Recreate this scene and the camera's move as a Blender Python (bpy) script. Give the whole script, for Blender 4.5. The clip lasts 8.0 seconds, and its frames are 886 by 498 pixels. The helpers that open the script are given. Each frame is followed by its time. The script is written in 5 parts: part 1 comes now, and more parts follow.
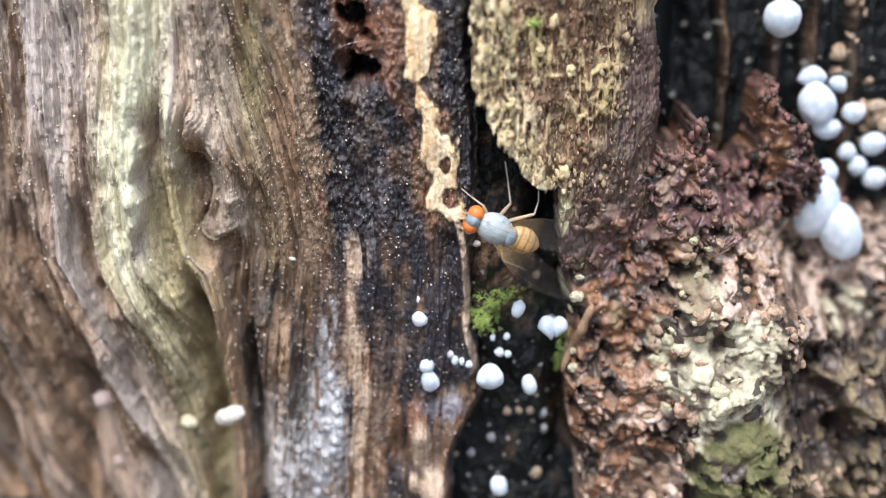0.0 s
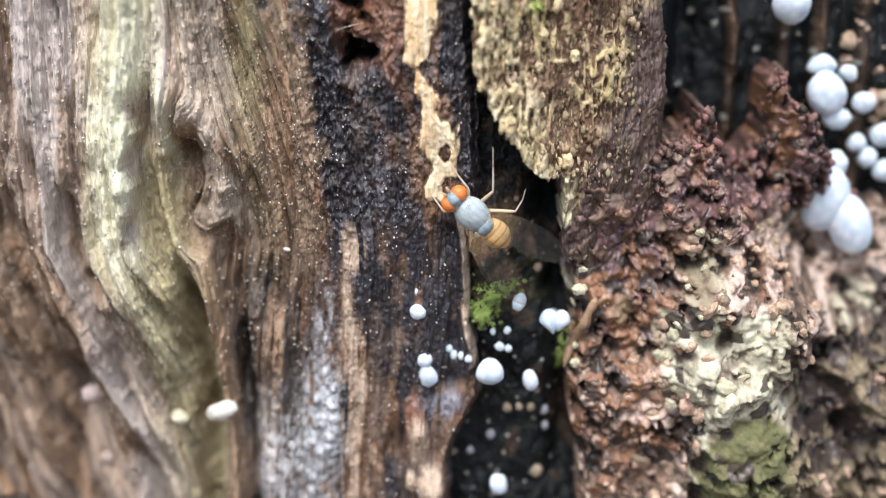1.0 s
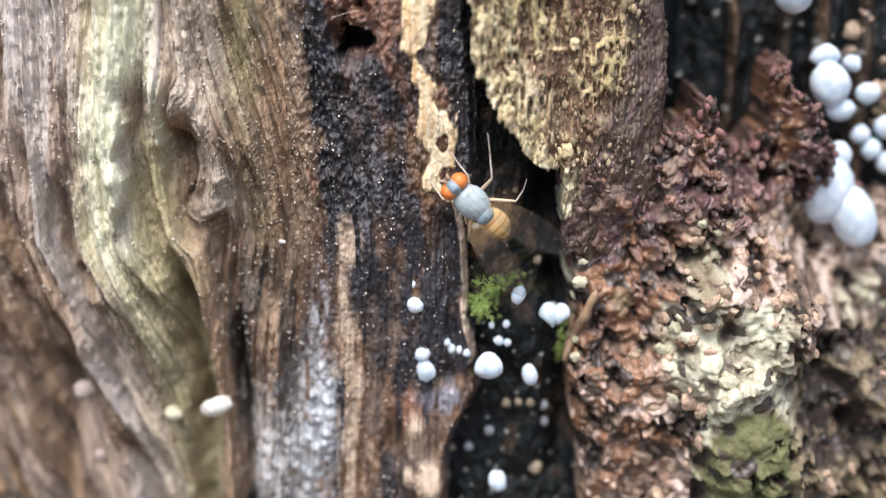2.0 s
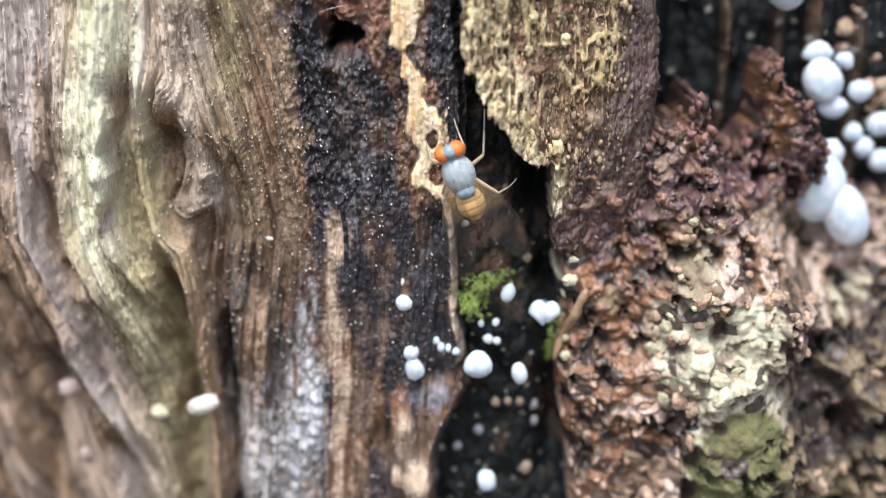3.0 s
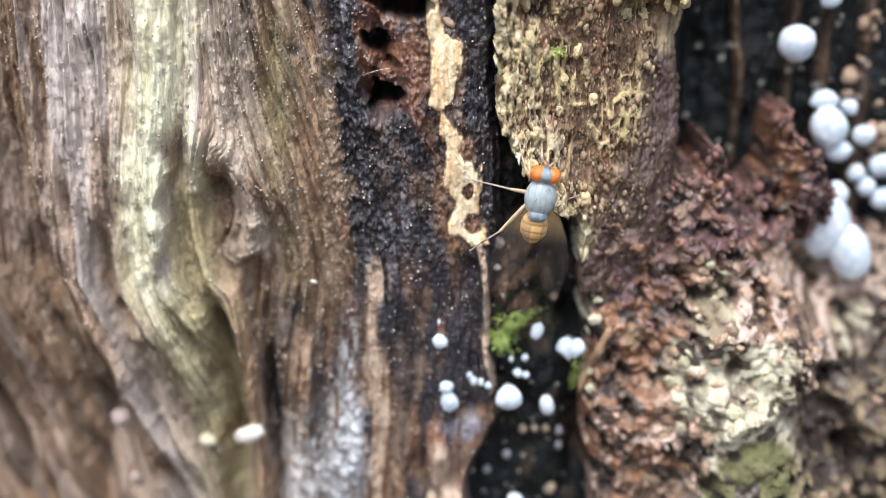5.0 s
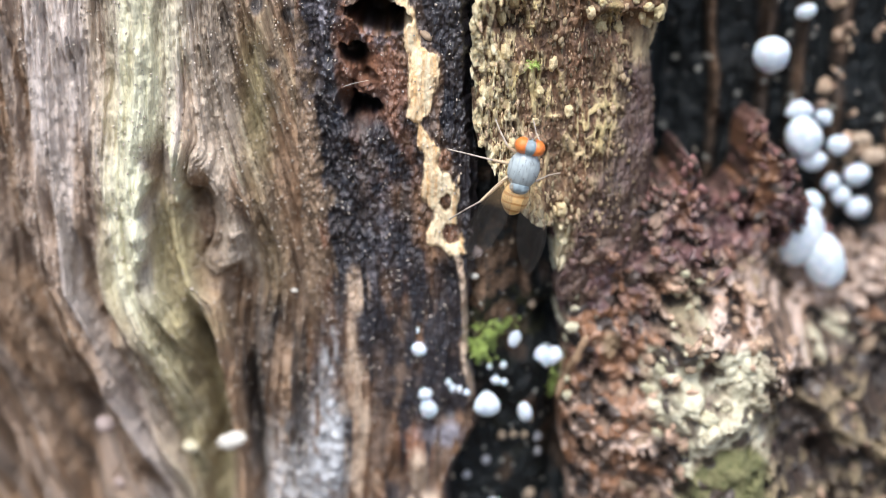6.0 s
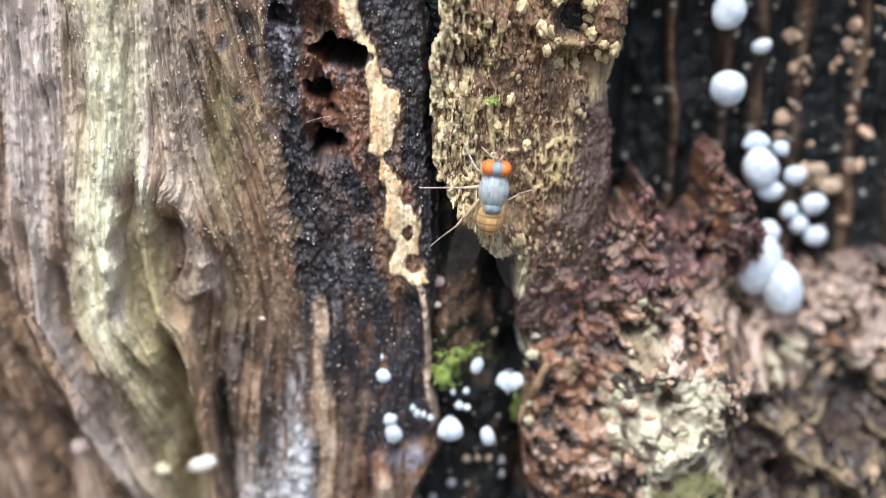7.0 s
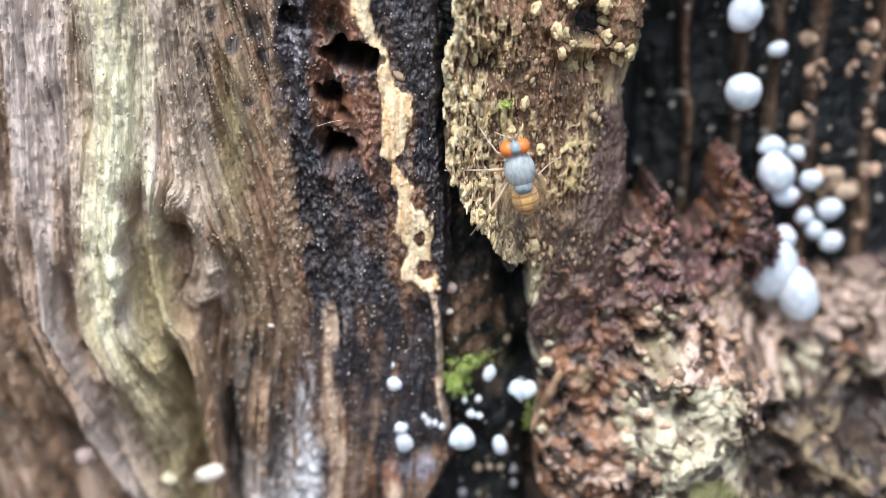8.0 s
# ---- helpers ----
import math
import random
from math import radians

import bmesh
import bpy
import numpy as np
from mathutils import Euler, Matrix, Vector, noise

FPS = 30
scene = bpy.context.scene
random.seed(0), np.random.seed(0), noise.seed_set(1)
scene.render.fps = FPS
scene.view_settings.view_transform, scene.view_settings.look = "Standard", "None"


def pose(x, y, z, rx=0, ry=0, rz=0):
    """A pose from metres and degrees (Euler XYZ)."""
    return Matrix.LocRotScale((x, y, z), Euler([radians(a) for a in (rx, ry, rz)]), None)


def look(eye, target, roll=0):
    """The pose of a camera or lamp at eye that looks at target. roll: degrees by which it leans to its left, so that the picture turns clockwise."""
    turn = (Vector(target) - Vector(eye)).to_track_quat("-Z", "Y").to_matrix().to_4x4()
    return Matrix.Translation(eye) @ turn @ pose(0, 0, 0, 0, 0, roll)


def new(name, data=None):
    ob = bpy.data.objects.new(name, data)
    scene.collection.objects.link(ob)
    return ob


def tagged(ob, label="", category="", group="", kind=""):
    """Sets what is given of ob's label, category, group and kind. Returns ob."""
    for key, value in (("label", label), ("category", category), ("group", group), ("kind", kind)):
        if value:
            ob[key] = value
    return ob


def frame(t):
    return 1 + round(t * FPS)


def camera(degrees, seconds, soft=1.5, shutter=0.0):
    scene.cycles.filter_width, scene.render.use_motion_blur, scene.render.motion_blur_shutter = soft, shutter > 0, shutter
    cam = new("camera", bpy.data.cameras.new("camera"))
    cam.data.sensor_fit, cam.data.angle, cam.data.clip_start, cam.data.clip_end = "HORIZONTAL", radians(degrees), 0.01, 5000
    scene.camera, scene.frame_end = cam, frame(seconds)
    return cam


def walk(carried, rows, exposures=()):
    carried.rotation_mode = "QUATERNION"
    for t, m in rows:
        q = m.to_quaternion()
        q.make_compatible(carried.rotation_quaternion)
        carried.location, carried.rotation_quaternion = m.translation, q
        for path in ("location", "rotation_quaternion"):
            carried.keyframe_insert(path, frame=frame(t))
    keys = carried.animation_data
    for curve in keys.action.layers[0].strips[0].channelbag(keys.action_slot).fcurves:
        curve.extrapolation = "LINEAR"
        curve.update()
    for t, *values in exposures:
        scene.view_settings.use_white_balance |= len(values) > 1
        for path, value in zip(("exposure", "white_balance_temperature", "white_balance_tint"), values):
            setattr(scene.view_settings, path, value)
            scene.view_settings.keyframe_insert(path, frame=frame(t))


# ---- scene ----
cam = camera(40, 8.0, soft=0.7)
# A close-up lens, focused at the fly's feet: only what lies near its depth is sharp.
fly = tagged(new("fly"), "small fly with orange eyes, blue-grey thorax and amber abdomen", "fly")
cam.data.dof.use_dof = True
cam.data.dof.focus_object = fly
cam.data.dof.aperture_fstop = 18.0

PATH = [
    (0.0, pose(0.000524, -0.060799, 0.019580, 72.535, 0.415, 0.251)),
    (0.5, pose(-0.000128, -0.059519, 0.018980, 72.510, 0.266, 0.148)),
    (1.0, pose(0.000339, -0.059167, 0.018526, 72.576, 0.108, 0.141)),
    (1.5, pose(0.000004, -0.059152, 0.018778, 72.346, 0.002, 0.018)),
    (1.7, pose(0.000119, -0.058933, 0.018304, 72.923, 0.168, 0.186)),
    (2.8, pose(0.001004, -0.057529, 0.016751, 72.847, -0.070, -0.251)),
    (3.0, pose(0.000504, -0.057871, 0.017241, 72.858, -0.129, -0.258)),
    (3.5, pose(-0.001146, -0.057551, 0.019206, 72.207, -0.261, -0.694)),
    (4.0, pose(-0.001323, -0.060466, 0.021418, 72.031, -0.217, -0.774)),
    (4.5, pose(-0.002878, -0.060631, 0.021502, 71.743, -0.204, -0.964)),
    (4.7, pose(-0.002586, -0.060535, 0.021850, 71.412, -0.183, -1.028)),
    (5.8, pose(-0.001822, -0.061043, 0.023058, 71.117, -0.228, -1.364)),
    (6.0, pose(-0.001275, -0.061266, 0.023180, 71.195, -0.206, -1.256)),
    (6.5, pose(0.000539, -0.061690, 0.023499, 71.228, -0.150, -1.184)),
    (7.0, pose(0.000945, -0.062724, 0.024767, 71.692, -0.136, -1.076)),
    (7.5, pose(0.000443, -0.062821, 0.025410, 71.819, -0.132, -1.144)),
    (8.0, pose(0.000135, -0.061626, 0.024570, 71.839, -0.169, -1.223)),
]
walk(cam, PATH)

# ---- light ----
SUN_ELEVATION, SUN_AZIMUTH = 65.0, -16.0   # degrees; azimuth from straight out of the trunk, towards its left
world = bpy.data.worlds.new("sky")
scene.world = world
world.use_nodes = True
sky = world.node_tree.nodes.new("ShaderNodeTexSky")
sky.sky_type, sky.sun_disc = "NISHITA", False
sky.dust_density, sky.air_density = 2.5, 1.0
sky.sun_elevation = radians(SUN_ELEVATION)
sky.sun_rotation = radians(180.0 - SUN_AZIMUTH)
background = world.node_tree.nodes["Background"]
background.inputs["Strength"].default_value = 0.15
world.node_tree.links.new(sky.outputs[0], background.inputs["Color"])
sun = new("sun", bpy.data.lights.new("sun", "SUN"))
sun.data.energy, sun.data.angle, sun.data.color = 2.4, radians(28), (1.0, 0.995, 1.0)
sun_from = Vector((math.sin(radians(SUN_AZIMUTH)) * math.cos(radians(SUN_ELEVATION)),
                   -math.cos(radians(SUN_AZIMUTH)) * math.cos(radians(SUN_ELEVATION)),
                   math.sin(radians(SUN_ELEVATION))))
sun.matrix_world = look(sun_from, (0, 0, 0))
scene.view_settings.exposure = 0.73

MM = 0.001

# ---- noise in the plane of the trunk's face, in millimetres ----


def cell_random(ix, iz, seed):
    n = (ix.astype(np.int64) * 374761393 + iz.astype(np.int64) * 668265263 + seed * 982451653) & 0x7FFFFFFF
    n = ((n ^ (n >> 13)) * 1274126177) & 0x7FFFFFFF
    n = ((n ^ (n >> 16)) * 1103515245 + 12345) & 0x7FFFFFFF
    return (n ^ (n >> 15)) / float(0x7FFFFFFF)


def soft_noise(x, z, seed):
    """Smooth noise of cell size 1, from -1 to 1."""
    ix, iz = np.floor(x), np.floor(z)
    fx, fz = x - ix, z - iz
    fx, fz = fx * fx * fx * (fx * (fx * 6 - 15) + 10), fz * fz * fz * (fz * (fz * 6 - 15) + 10)
    a, b = cell_random(ix, iz, seed), cell_random(ix + 1, iz, seed)
    c, d = cell_random(ix, iz + 1, seed), cell_random(ix + 1, iz + 1, seed)
    return 2 * ((a + (b - a) * fx) * (1 - fz) + (c + (d - c) * fx) * fz) - 1


def layers_noise(x, z, octaves, seed, gain=0.5):
    total, size, weight = 0, 1.0, 0.0
    for n in range(octaves):
        total = total + size * soft_noise(x * 2.03 ** n + 17.3 * n, z * 2.03 ** n - 9.1 * n, seed + n)
        weight += size
        size *= gain
    return total / weight


def ridges(x, z, octaves, seed):
    """Sharp crests: 0 in the furrows, 1 on the crests."""
    total, size, weight = 0, 1.0, 0.0
    for n in range(octaves):
        total = total + size * (1 - np.abs(soft_noise(x * 2.1 ** n + 5.7 * n, z * 2.1 ** n, seed + n)))
        weight += size
        size *= 0.5
    return total / weight


def grains(x, z, seed):
    """Rounded cells of size 1: the distance to the nearest centre, to the next, and a number for each cell."""
    ix, iz = np.floor(x), np.floor(z)
    first, second, number = np.full(x.shape, 9.0), np.full(x.shape, 9.0), np.zeros(x.shape)
    for dx in (-1, 0, 1):
        for dz in (-1, 0, 1):
            cx, cz = ix + dx, iz + dz
            d = np.hypot(cx + cell_random(cx, cz, seed) - x, cz + cell_random(cx, cz, seed + 7) - z)
            nearer = d < first
            second = np.where(nearer, first, np.minimum(second, d))
            number = np.where(nearer, cell_random(cx, cz, seed + 13), number)
            first = np.where(nearer, d, first)
    return first, second, number


def step(a, b, v):
    t = np.clip((v - a) / (b - a), 0, 1)
    return t * t * (3 - 2 * t)


def curve(z, *points):
    """A value that changes along the height: pairs (height, value), from the top down."""
    zs, vs = np.array(points[::-1], float).T
    return np.interp(z, zs, vs)


def spot(x, z, cx, cz, rx, rz, edge=0.5):
    """1 inside an ellipse, falling to 0 outside it."""
    return 1 - step(1 - edge, 1 + edge, np.hypot((x - cx) / rx, (z - cz) / rz))


def hump(x, z, cx, cz, rx, rz):
    return np.exp(-((x - cx) / rx) ** 2 - ((z - cz) / rz) ** 2)


# ---- materials ----


def node_of(tree, kind, **values):
    n = tree.nodes.new(kind)
    for key, value in values.items():
        if key == "operation":
            n.operation = value
        elif key == "data_type":
            n.data_type = value
        else:
            n.inputs[key.replace("_", " ")].default_value = value
    return n


def mix_color(tree, factor, a, b):
    """Mix of two colours; factor, a and b are sockets or values."""
    n = tree.nodes.new("ShaderNodeMix")
    n.data_type = "RGBA"
    for socket, value in ((n.inputs[0], factor), (n.inputs[6], a), (n.inputs[7], b)):
        if isinstance(value, bpy.types.NodeSocket):
            tree.links.new(value, socket)
        else:
            socket.default_value = (*value, 1) if isinstance(value, tuple) else value
    return n.outputs[2]


def mix_value(tree, factor, a, b):
    n = tree.nodes.new("ShaderNodeMix")
    n.data_type = "FLOAT"
    for socket, value in ((n.inputs[0], factor), (n.inputs[2], a), (n.inputs[3], b)):
        if isinstance(value, bpy.types.NodeSocket):
            tree.links.new(value, socket)
        else:
            socket.default_value = value
    return n.outputs[0]


def grit(tree, per_mm, detail=3.0, stretch=1.0):
    """Noise at a real size on the object; stretch lengthens it along the trunk."""
    where = tree.nodes.new("ShaderNodeTexCoord")
    turn = tree.nodes.new("ShaderNodeMapping")
    turn.inputs["Scale"].default_value = (1000 * per_mm, 1000 * per_mm, 1000 * per_mm / stretch)
    tree.links.new(where.outputs["Object"], turn.inputs["Vector"])
    n = node_of(tree, "ShaderNodeTexNoise", Scale=1.0, Detail=detail, Roughness=0.6)
    tree.links.new(turn.outputs[0], n.inputs["Vector"])
    return n.outputs["Fac"]


def sharpen(tree, value, low, high):
    n = node_of(tree, "ShaderNodeMapRange")
    n.clamp = True
    n.inputs["From Min"].default_value, n.inputs["From Max"].default_value = low, high
    tree.links.new(value, n.inputs["Value"])
    return n.outputs[0]


def surface(name, base, coats=(), rough=0.7, relief=0.25, fine=6.0, stretch=1.0, wet=0.0, grain=True, own=0.0, island=False, shine=0.5, share=0.5, dry=""):
    """A rough natural surface. base: two colours mixed by the mesh's grain; coats: (mask on the mesh, two colours, roughness);
    fine: the grain's fineness per mm; own: how far each piece differs from its fellows; dry: the coat on which no water lies."""
    m = bpy.data.materials.new(name)
    m.use_nodes = True
    t = m.node_tree
    shader = t.nodes["Principled BSDF"]
    small, large = grit(t, fine, 4.0, stretch), grit(t, fine * 0.12, 3.0, stretch)
    small_c, large_c = sharpen(t, small, 0.34, 0.66), sharpen(t, large, 0.30, 0.70)
    if grain:
        a = t.nodes.new("ShaderNodeAttribute")
        a.attribute_name = "grain"
        factor = mix_value(t, share, a.outputs["Fac"], small_c)
    else:
        factor = mix_value(t, 0.5, small_c, large_c)
    color, roughness = mix_color(t, factor, *base), rough
    for mask, (c1, c2), r in coats:
        a = t.nodes.new("ShaderNodeAttribute")
        a.attribute_name = mask
        broken = node_of(t, "ShaderNodeMath", operation="MULTIPLY_ADD")
        t.links.new(small, broken.inputs[0])
        broken.inputs[1].default_value = 0.5
        t.links.new(a.outputs["Fac"], broken.inputs[2])
        f = sharpen(t, broken.outputs[0], 0.38, 1.05)
        color = mix_color(t, f, color, mix_color(t, factor, c1, c2))
        roughness = mix_value(t, f, roughness, r)
    # blotches and specks
    color = mix_color(t, mix_value(t, large_c, 0.0, 0.22), color, mix_color(t, small_c, tuple(0.35 * c for c in base[0]), base[1]))
    if own:
        info = t.nodes.new("ShaderNodeNewGeometry" if island else "ShaderNodeObjectInfo")
        chance = info.outputs["Random Per Island" if island else "Random"]
        hue = node_of(t, "ShaderNodeHueSaturation")
        t.links.new(color, hue.inputs["Color"])
        t.links.new(mix_value(t, chance, 1 - own, 1 + own), hue.inputs["Value"])
        t.links.new(mix_value(t, chance, 0.5 + 0.03 * own, 0.5 - 0.03 * own), hue.inputs["Hue"])
        color = hue.outputs[0]
    t.links.new(color, shader.inputs["Base Color"])
    if isinstance(roughness, float):
        roughness = mix_value(t, small_c, max(0.05, roughness - 0.15), min(1.0, roughness + 0.1))
    t.links.new(roughness, shader.inputs["Roughness"])
    bump = node_of(t, "ShaderNodeBump", Strength=relief, Distance=0.00018)
    t.links.new(small, bump.inputs["Height"])
    t.links.new(bump.outputs[0], shader.inputs["Normal"])
    shader.inputs["Specular IOR Level"].default_value = shine
    if wet:
        shader.inputs["Coat Weight"].default_value = wet
        shader.inputs["Coat Roughness"].default_value = 0.14
        if dry:
            a = t.nodes.new("ShaderNodeAttribute")
            a.attribute_name = dry
            t.links.new(mix_value(t, sharpen(t, a.outputs["Fac"], 0.2, 0.8), wet, 0.0), shader.inputs["Coat Weight"])
        t.links.new(bump.outputs[0], shader.inputs["Coat Normal"])
    return m


WOOD = surface("weathered wood", ((0.085, 0.058, 0.040), (0.78, 0.645, 0.51)), [
    ("grey", ((0.11, 0.088, 0.076), (0.75, 0.655, 0.60)), 0.8),
    ("brown", ((0.046, 0.022, 0.011), (0.49, 0.31, 0.185)), 0.55),
    ("olive", ((0.13, 0.10, 0.040), (0.58, 0.495, 0.275)), 0.85),
    ("lichen", ((0.52, 0.49, 0.30), (0.90, 0.89, 0.66)), 0.9),
    ("char", ((0.010, 0.009, 0.010), (0.065, 0.054, 0.052)), 0.36),
    ("bloom", ((0.22, 0.215, 0.215), (0.62, 0.62, 0.635)), 0.7),
], rough=0.72, relief=0.7, fine=7.0, stretch=4.0, share=0.3)
CHAR = surface("charred wood", ((0.010, 0.008, 0.007), (0.32, 0.215, 0.155)), [
    ("brown", ((0.034, 0.015, 0.008), (0.37, 0.205, 0.11)), 0.42),
    ("rust", ((0.05, 0.018, 0.010), (0.44, 0.205, 0.115)), 0.4),
    # black tinted blue: the reflected sky is put into the colour
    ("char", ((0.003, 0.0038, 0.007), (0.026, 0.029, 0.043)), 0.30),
    ("pale", ((0.88, 0.52, 0.22), (1.0, 0.90, 0.64)), 0.6),
    ("tan", ((0.36, 0.24, 0.16), (0.82, 0.65, 0.49)), 0.65),
    ("wood", ((0.045, 0.026, 0.015), (0.52, 0.36, 0.23)), 0.55),
    ("film", ((0.14, 0.13, 0.15), (0.40, 0.38, 0.43)), 0.3),
    ("bloom", ((0.24, 0.245, 0.255), (0.72, 0.74, 0.77)), 0.5),
], rough=0.45, relief=0.55, fine=9.0, stretch=1.5, wet=0.5, shine=0.45, share=0.4, dry="pale")
# wet dark wood; its base goes near-black to include the hollows' shade
HOLLOW = surface("wet hollow, near-black for shade", ((0.0025, 0.0035, 0.004), (0.013, 0.017, 0.018)), [
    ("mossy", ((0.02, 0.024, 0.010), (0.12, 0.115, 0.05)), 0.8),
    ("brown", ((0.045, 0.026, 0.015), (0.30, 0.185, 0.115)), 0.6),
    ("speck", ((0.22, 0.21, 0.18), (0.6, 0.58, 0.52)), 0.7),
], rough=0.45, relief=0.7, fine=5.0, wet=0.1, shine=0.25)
BARK = surface("granular bark", ((0.040, 0.022, 0.010), (0.78, 0.60, 0.34)), [
    ("brown", ((0.028, 0.012, 0.006), (0.26, 0.135, 0.075)), 0.6),
    ("olive", ((0.12, 0.092, 0.030), (0.64, 0.52, 0.26)), 0.85),
    ("cream", ((0.42, 0.35, 0.19), (0.92, 0.83, 0.57)), 0.8),
    ("purple", ((0.020, 0.010, 0.010), (0.135, 0.080, 0.075)), 0.40),
], rough=0.75, relief=0.6, fine=6.0, stretch=2.0, share=0.3)
ROT = surface("rotten red-brown wood", ((0.040, 0.024, 0.017), (0.36, 0.245, 0.175)), [
    ("purple", ((0.022, 0.010, 0.011), (0.20, 0.110, 0.110)), 0.34),
    ("rust", ((0.062, 0.024, 0.012), (0.37, 0.185, 0.095)), 0.42),
    ("pink", ((0.28, 0.185, 0.14), (0.84, 0.67, 0.56)), 0.7),
    ("lichen", ((0.34, 0.31, 0.20), (0.82, 0.79, 0.60)), 0.9),
    ("moss", ((0.07, 0.075, 0.026), (0.20, 0.20, 0.085)), 0.9),
    ("olive", ((0.08, 0.06, 0.032), (0.34, 0.27, 0.165)), 0.85),
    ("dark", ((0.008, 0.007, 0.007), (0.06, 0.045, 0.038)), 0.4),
], rough=0.7, relief=0.25, fine=2.4)

# ---- building meshes ----


def mesh_of(name, verts, faces, material, smooth=True):
    """A mesh from arrays of places (in mm) and of quads."""
    me = bpy.data.meshes.new(name)
    verts, faces = np.asarray(verts, np.float32) * MM, np.asarray(faces, np.int32)
    me.vertices.add(len(verts))
    me.vertices.foreach_set("co", verts.ravel())
    me.loops.add(faces.size)
    me.loops.foreach_set("vertex_index", faces.ravel())
    me.polygons.add(len(faces))
    me.polygons.foreach_set("loop_start", np.arange(0, faces.size, faces.shape[1], dtype=np.int32))
    me.polygons.foreach_set("use_smooth", np.full(len(faces), smooth))
    me.materials.append(material)
    me.update(calc_edges=True)
    me.validate()
    return me


def relief(name, xs, zs, height, masks, keep, material, parent, back=8.0, label=""):
    """A piece of the trunk's face: a fine grid whose depth is height(x, z), cut to where keep(x, z) holds, with edges that run back."""
    x, z = np.meshgrid(xs, zs)
    y = height(x, z)
    rows, columns = x.shape
    index = np.arange(rows * columns).reshape(rows, columns)
    held = keep((x[:-1, :-1] + x[1:, 1:]) / 2, (z[:-1, :-1] + z[1:, 1:]) / 2)
    quads = np.stack([index[:-1, :-1], index[:-1, 1:], index[1:, 1:], index[1:, :-1]], -1)[held]
    places = np.stack([x, y, z], -1).reshape(-1, 3)
    # edges of the cut
    padded = np.pad(held, 1)
    rims = []
    for shift, pair in (((0, -1), (index[:-1, :-1], index[1:, :-1])), ((0, 1), (index[1:, 1:], index[:-1, 1:])),
                        ((-1, 0), (index[:-1, 1:], index[:-1, :-1])), ((1, 0), (index[1:, :-1], index[1:, 1:]))):
        beside = padded[1 + shift[0]:1 + shift[0] + rows - 1, 1 + shift[1]:1 + shift[1] + columns - 1]
        open_edge = held & ~beside
        rims.append(np.stack([pair[0][open_edge], pair[1][open_edge]], -1))
    rims = np.concatenate(rims)
    behind = places.copy()
    behind[:, 1] += back
    rim_quads = np.stack([rims[:, 0], rims[:, 1], rims[:, 1] + len(places), rims[:, 0] + len(places)], -1)
    everything = np.concatenate([places, behind])
    faces = np.concatenate([quads, rim_quads])
    used, inverse = np.unique(faces, return_inverse=True)
    me = mesh_of(name, everything[used], inverse.reshape(faces.shape), material)
    for key, values in masks(x, z).items():
        a = me.attributes.new(key, "FLOAT", "POINT")
        both = np.tile(np.broadcast_to(values, x.shape).ravel(), 2)[used]
        a.data.foreach_set("value", both.astype(np.float32))
    ob = new(name, me)
    ob.parent = parent
    return tagged(ob, label)


def part(name, bm, material, parent, label=""):
    me = bpy.data.meshes.new(name)
    bm.to_mesh(me)
    bm.free()
    me.materials.append(material)
    for p in me.polygons:
        p.use_smooth = True
    ob = new(name, me)
    ob.parent = parent
    return tagged(ob, label)


def ball(rx, ry, rz, seed=0, rough=0.0, size=1.0, level=3, center=(0, 0, 0)):
    """An uneven ball, in mm."""
    bm = bmesh.new()
    bmesh.ops.create_icosphere(bm, subdivisions=level, radius=1.0)
    for v in bm.verts:
        n = noise.noise(v.co * size + Vector((seed * 3.1, seed * 1.7, 0))) + 0.5 * noise.noise(v.co * size * 2.3 + Vector((0, seed * 2.3, 5)))
        v.co = v.co * (1 + rough * n)
        v.co = Vector((v.co.x * rx + center[0], v.co.y * ry + center[1], v.co.z * rz + center[2])) * MM
    return bm


def tube(bm, points, radii, sides=8):
    """A tapered round limb along points, in mm, with closed ends."""
    points = [Vector(p) for p in points]
    rings = []
    for n, p in enumerate(points):
        along = (points[min(n + 1, len(points) - 1)] - points[max(n - 1, 0)]).normalized()
        side = along.cross(Vector((0.31, 0.9, 0.17))).normalized()
        over = along.cross(side)
        rings.append([bm.verts.new((p + radii[n] * (math.cos(a) * side + math.sin(a) * over)) * MM)
                      for a in (2 * math.pi * k / sides for k in range(sides))])
    for a, b in zip(rings, rings[1:]):
        for k in range(sides):
            bm.faces.new((a[k], a[(k + 1) % sides], b[(k + 1) % sides], b[k]))
    bm.faces.new(rings[0][::-1])
    bm.faces.new(rings[-1])
    return bm


# ---- the trunk ----
trunk = tagged(new("tree_trunk"), "old decaying tree trunk with weathered, charred and rotten wood", "tree trunk", kind="structure")

KNOT_X, KNOT_Z = -12.3, 5.2


def knot_ear(x, z):
    """1 on the rim of the ear-shaped knot, 0 at its middle."""
    return np.hypot((x + 12.75) / 1.75, (z - 3.5) / 3.3)


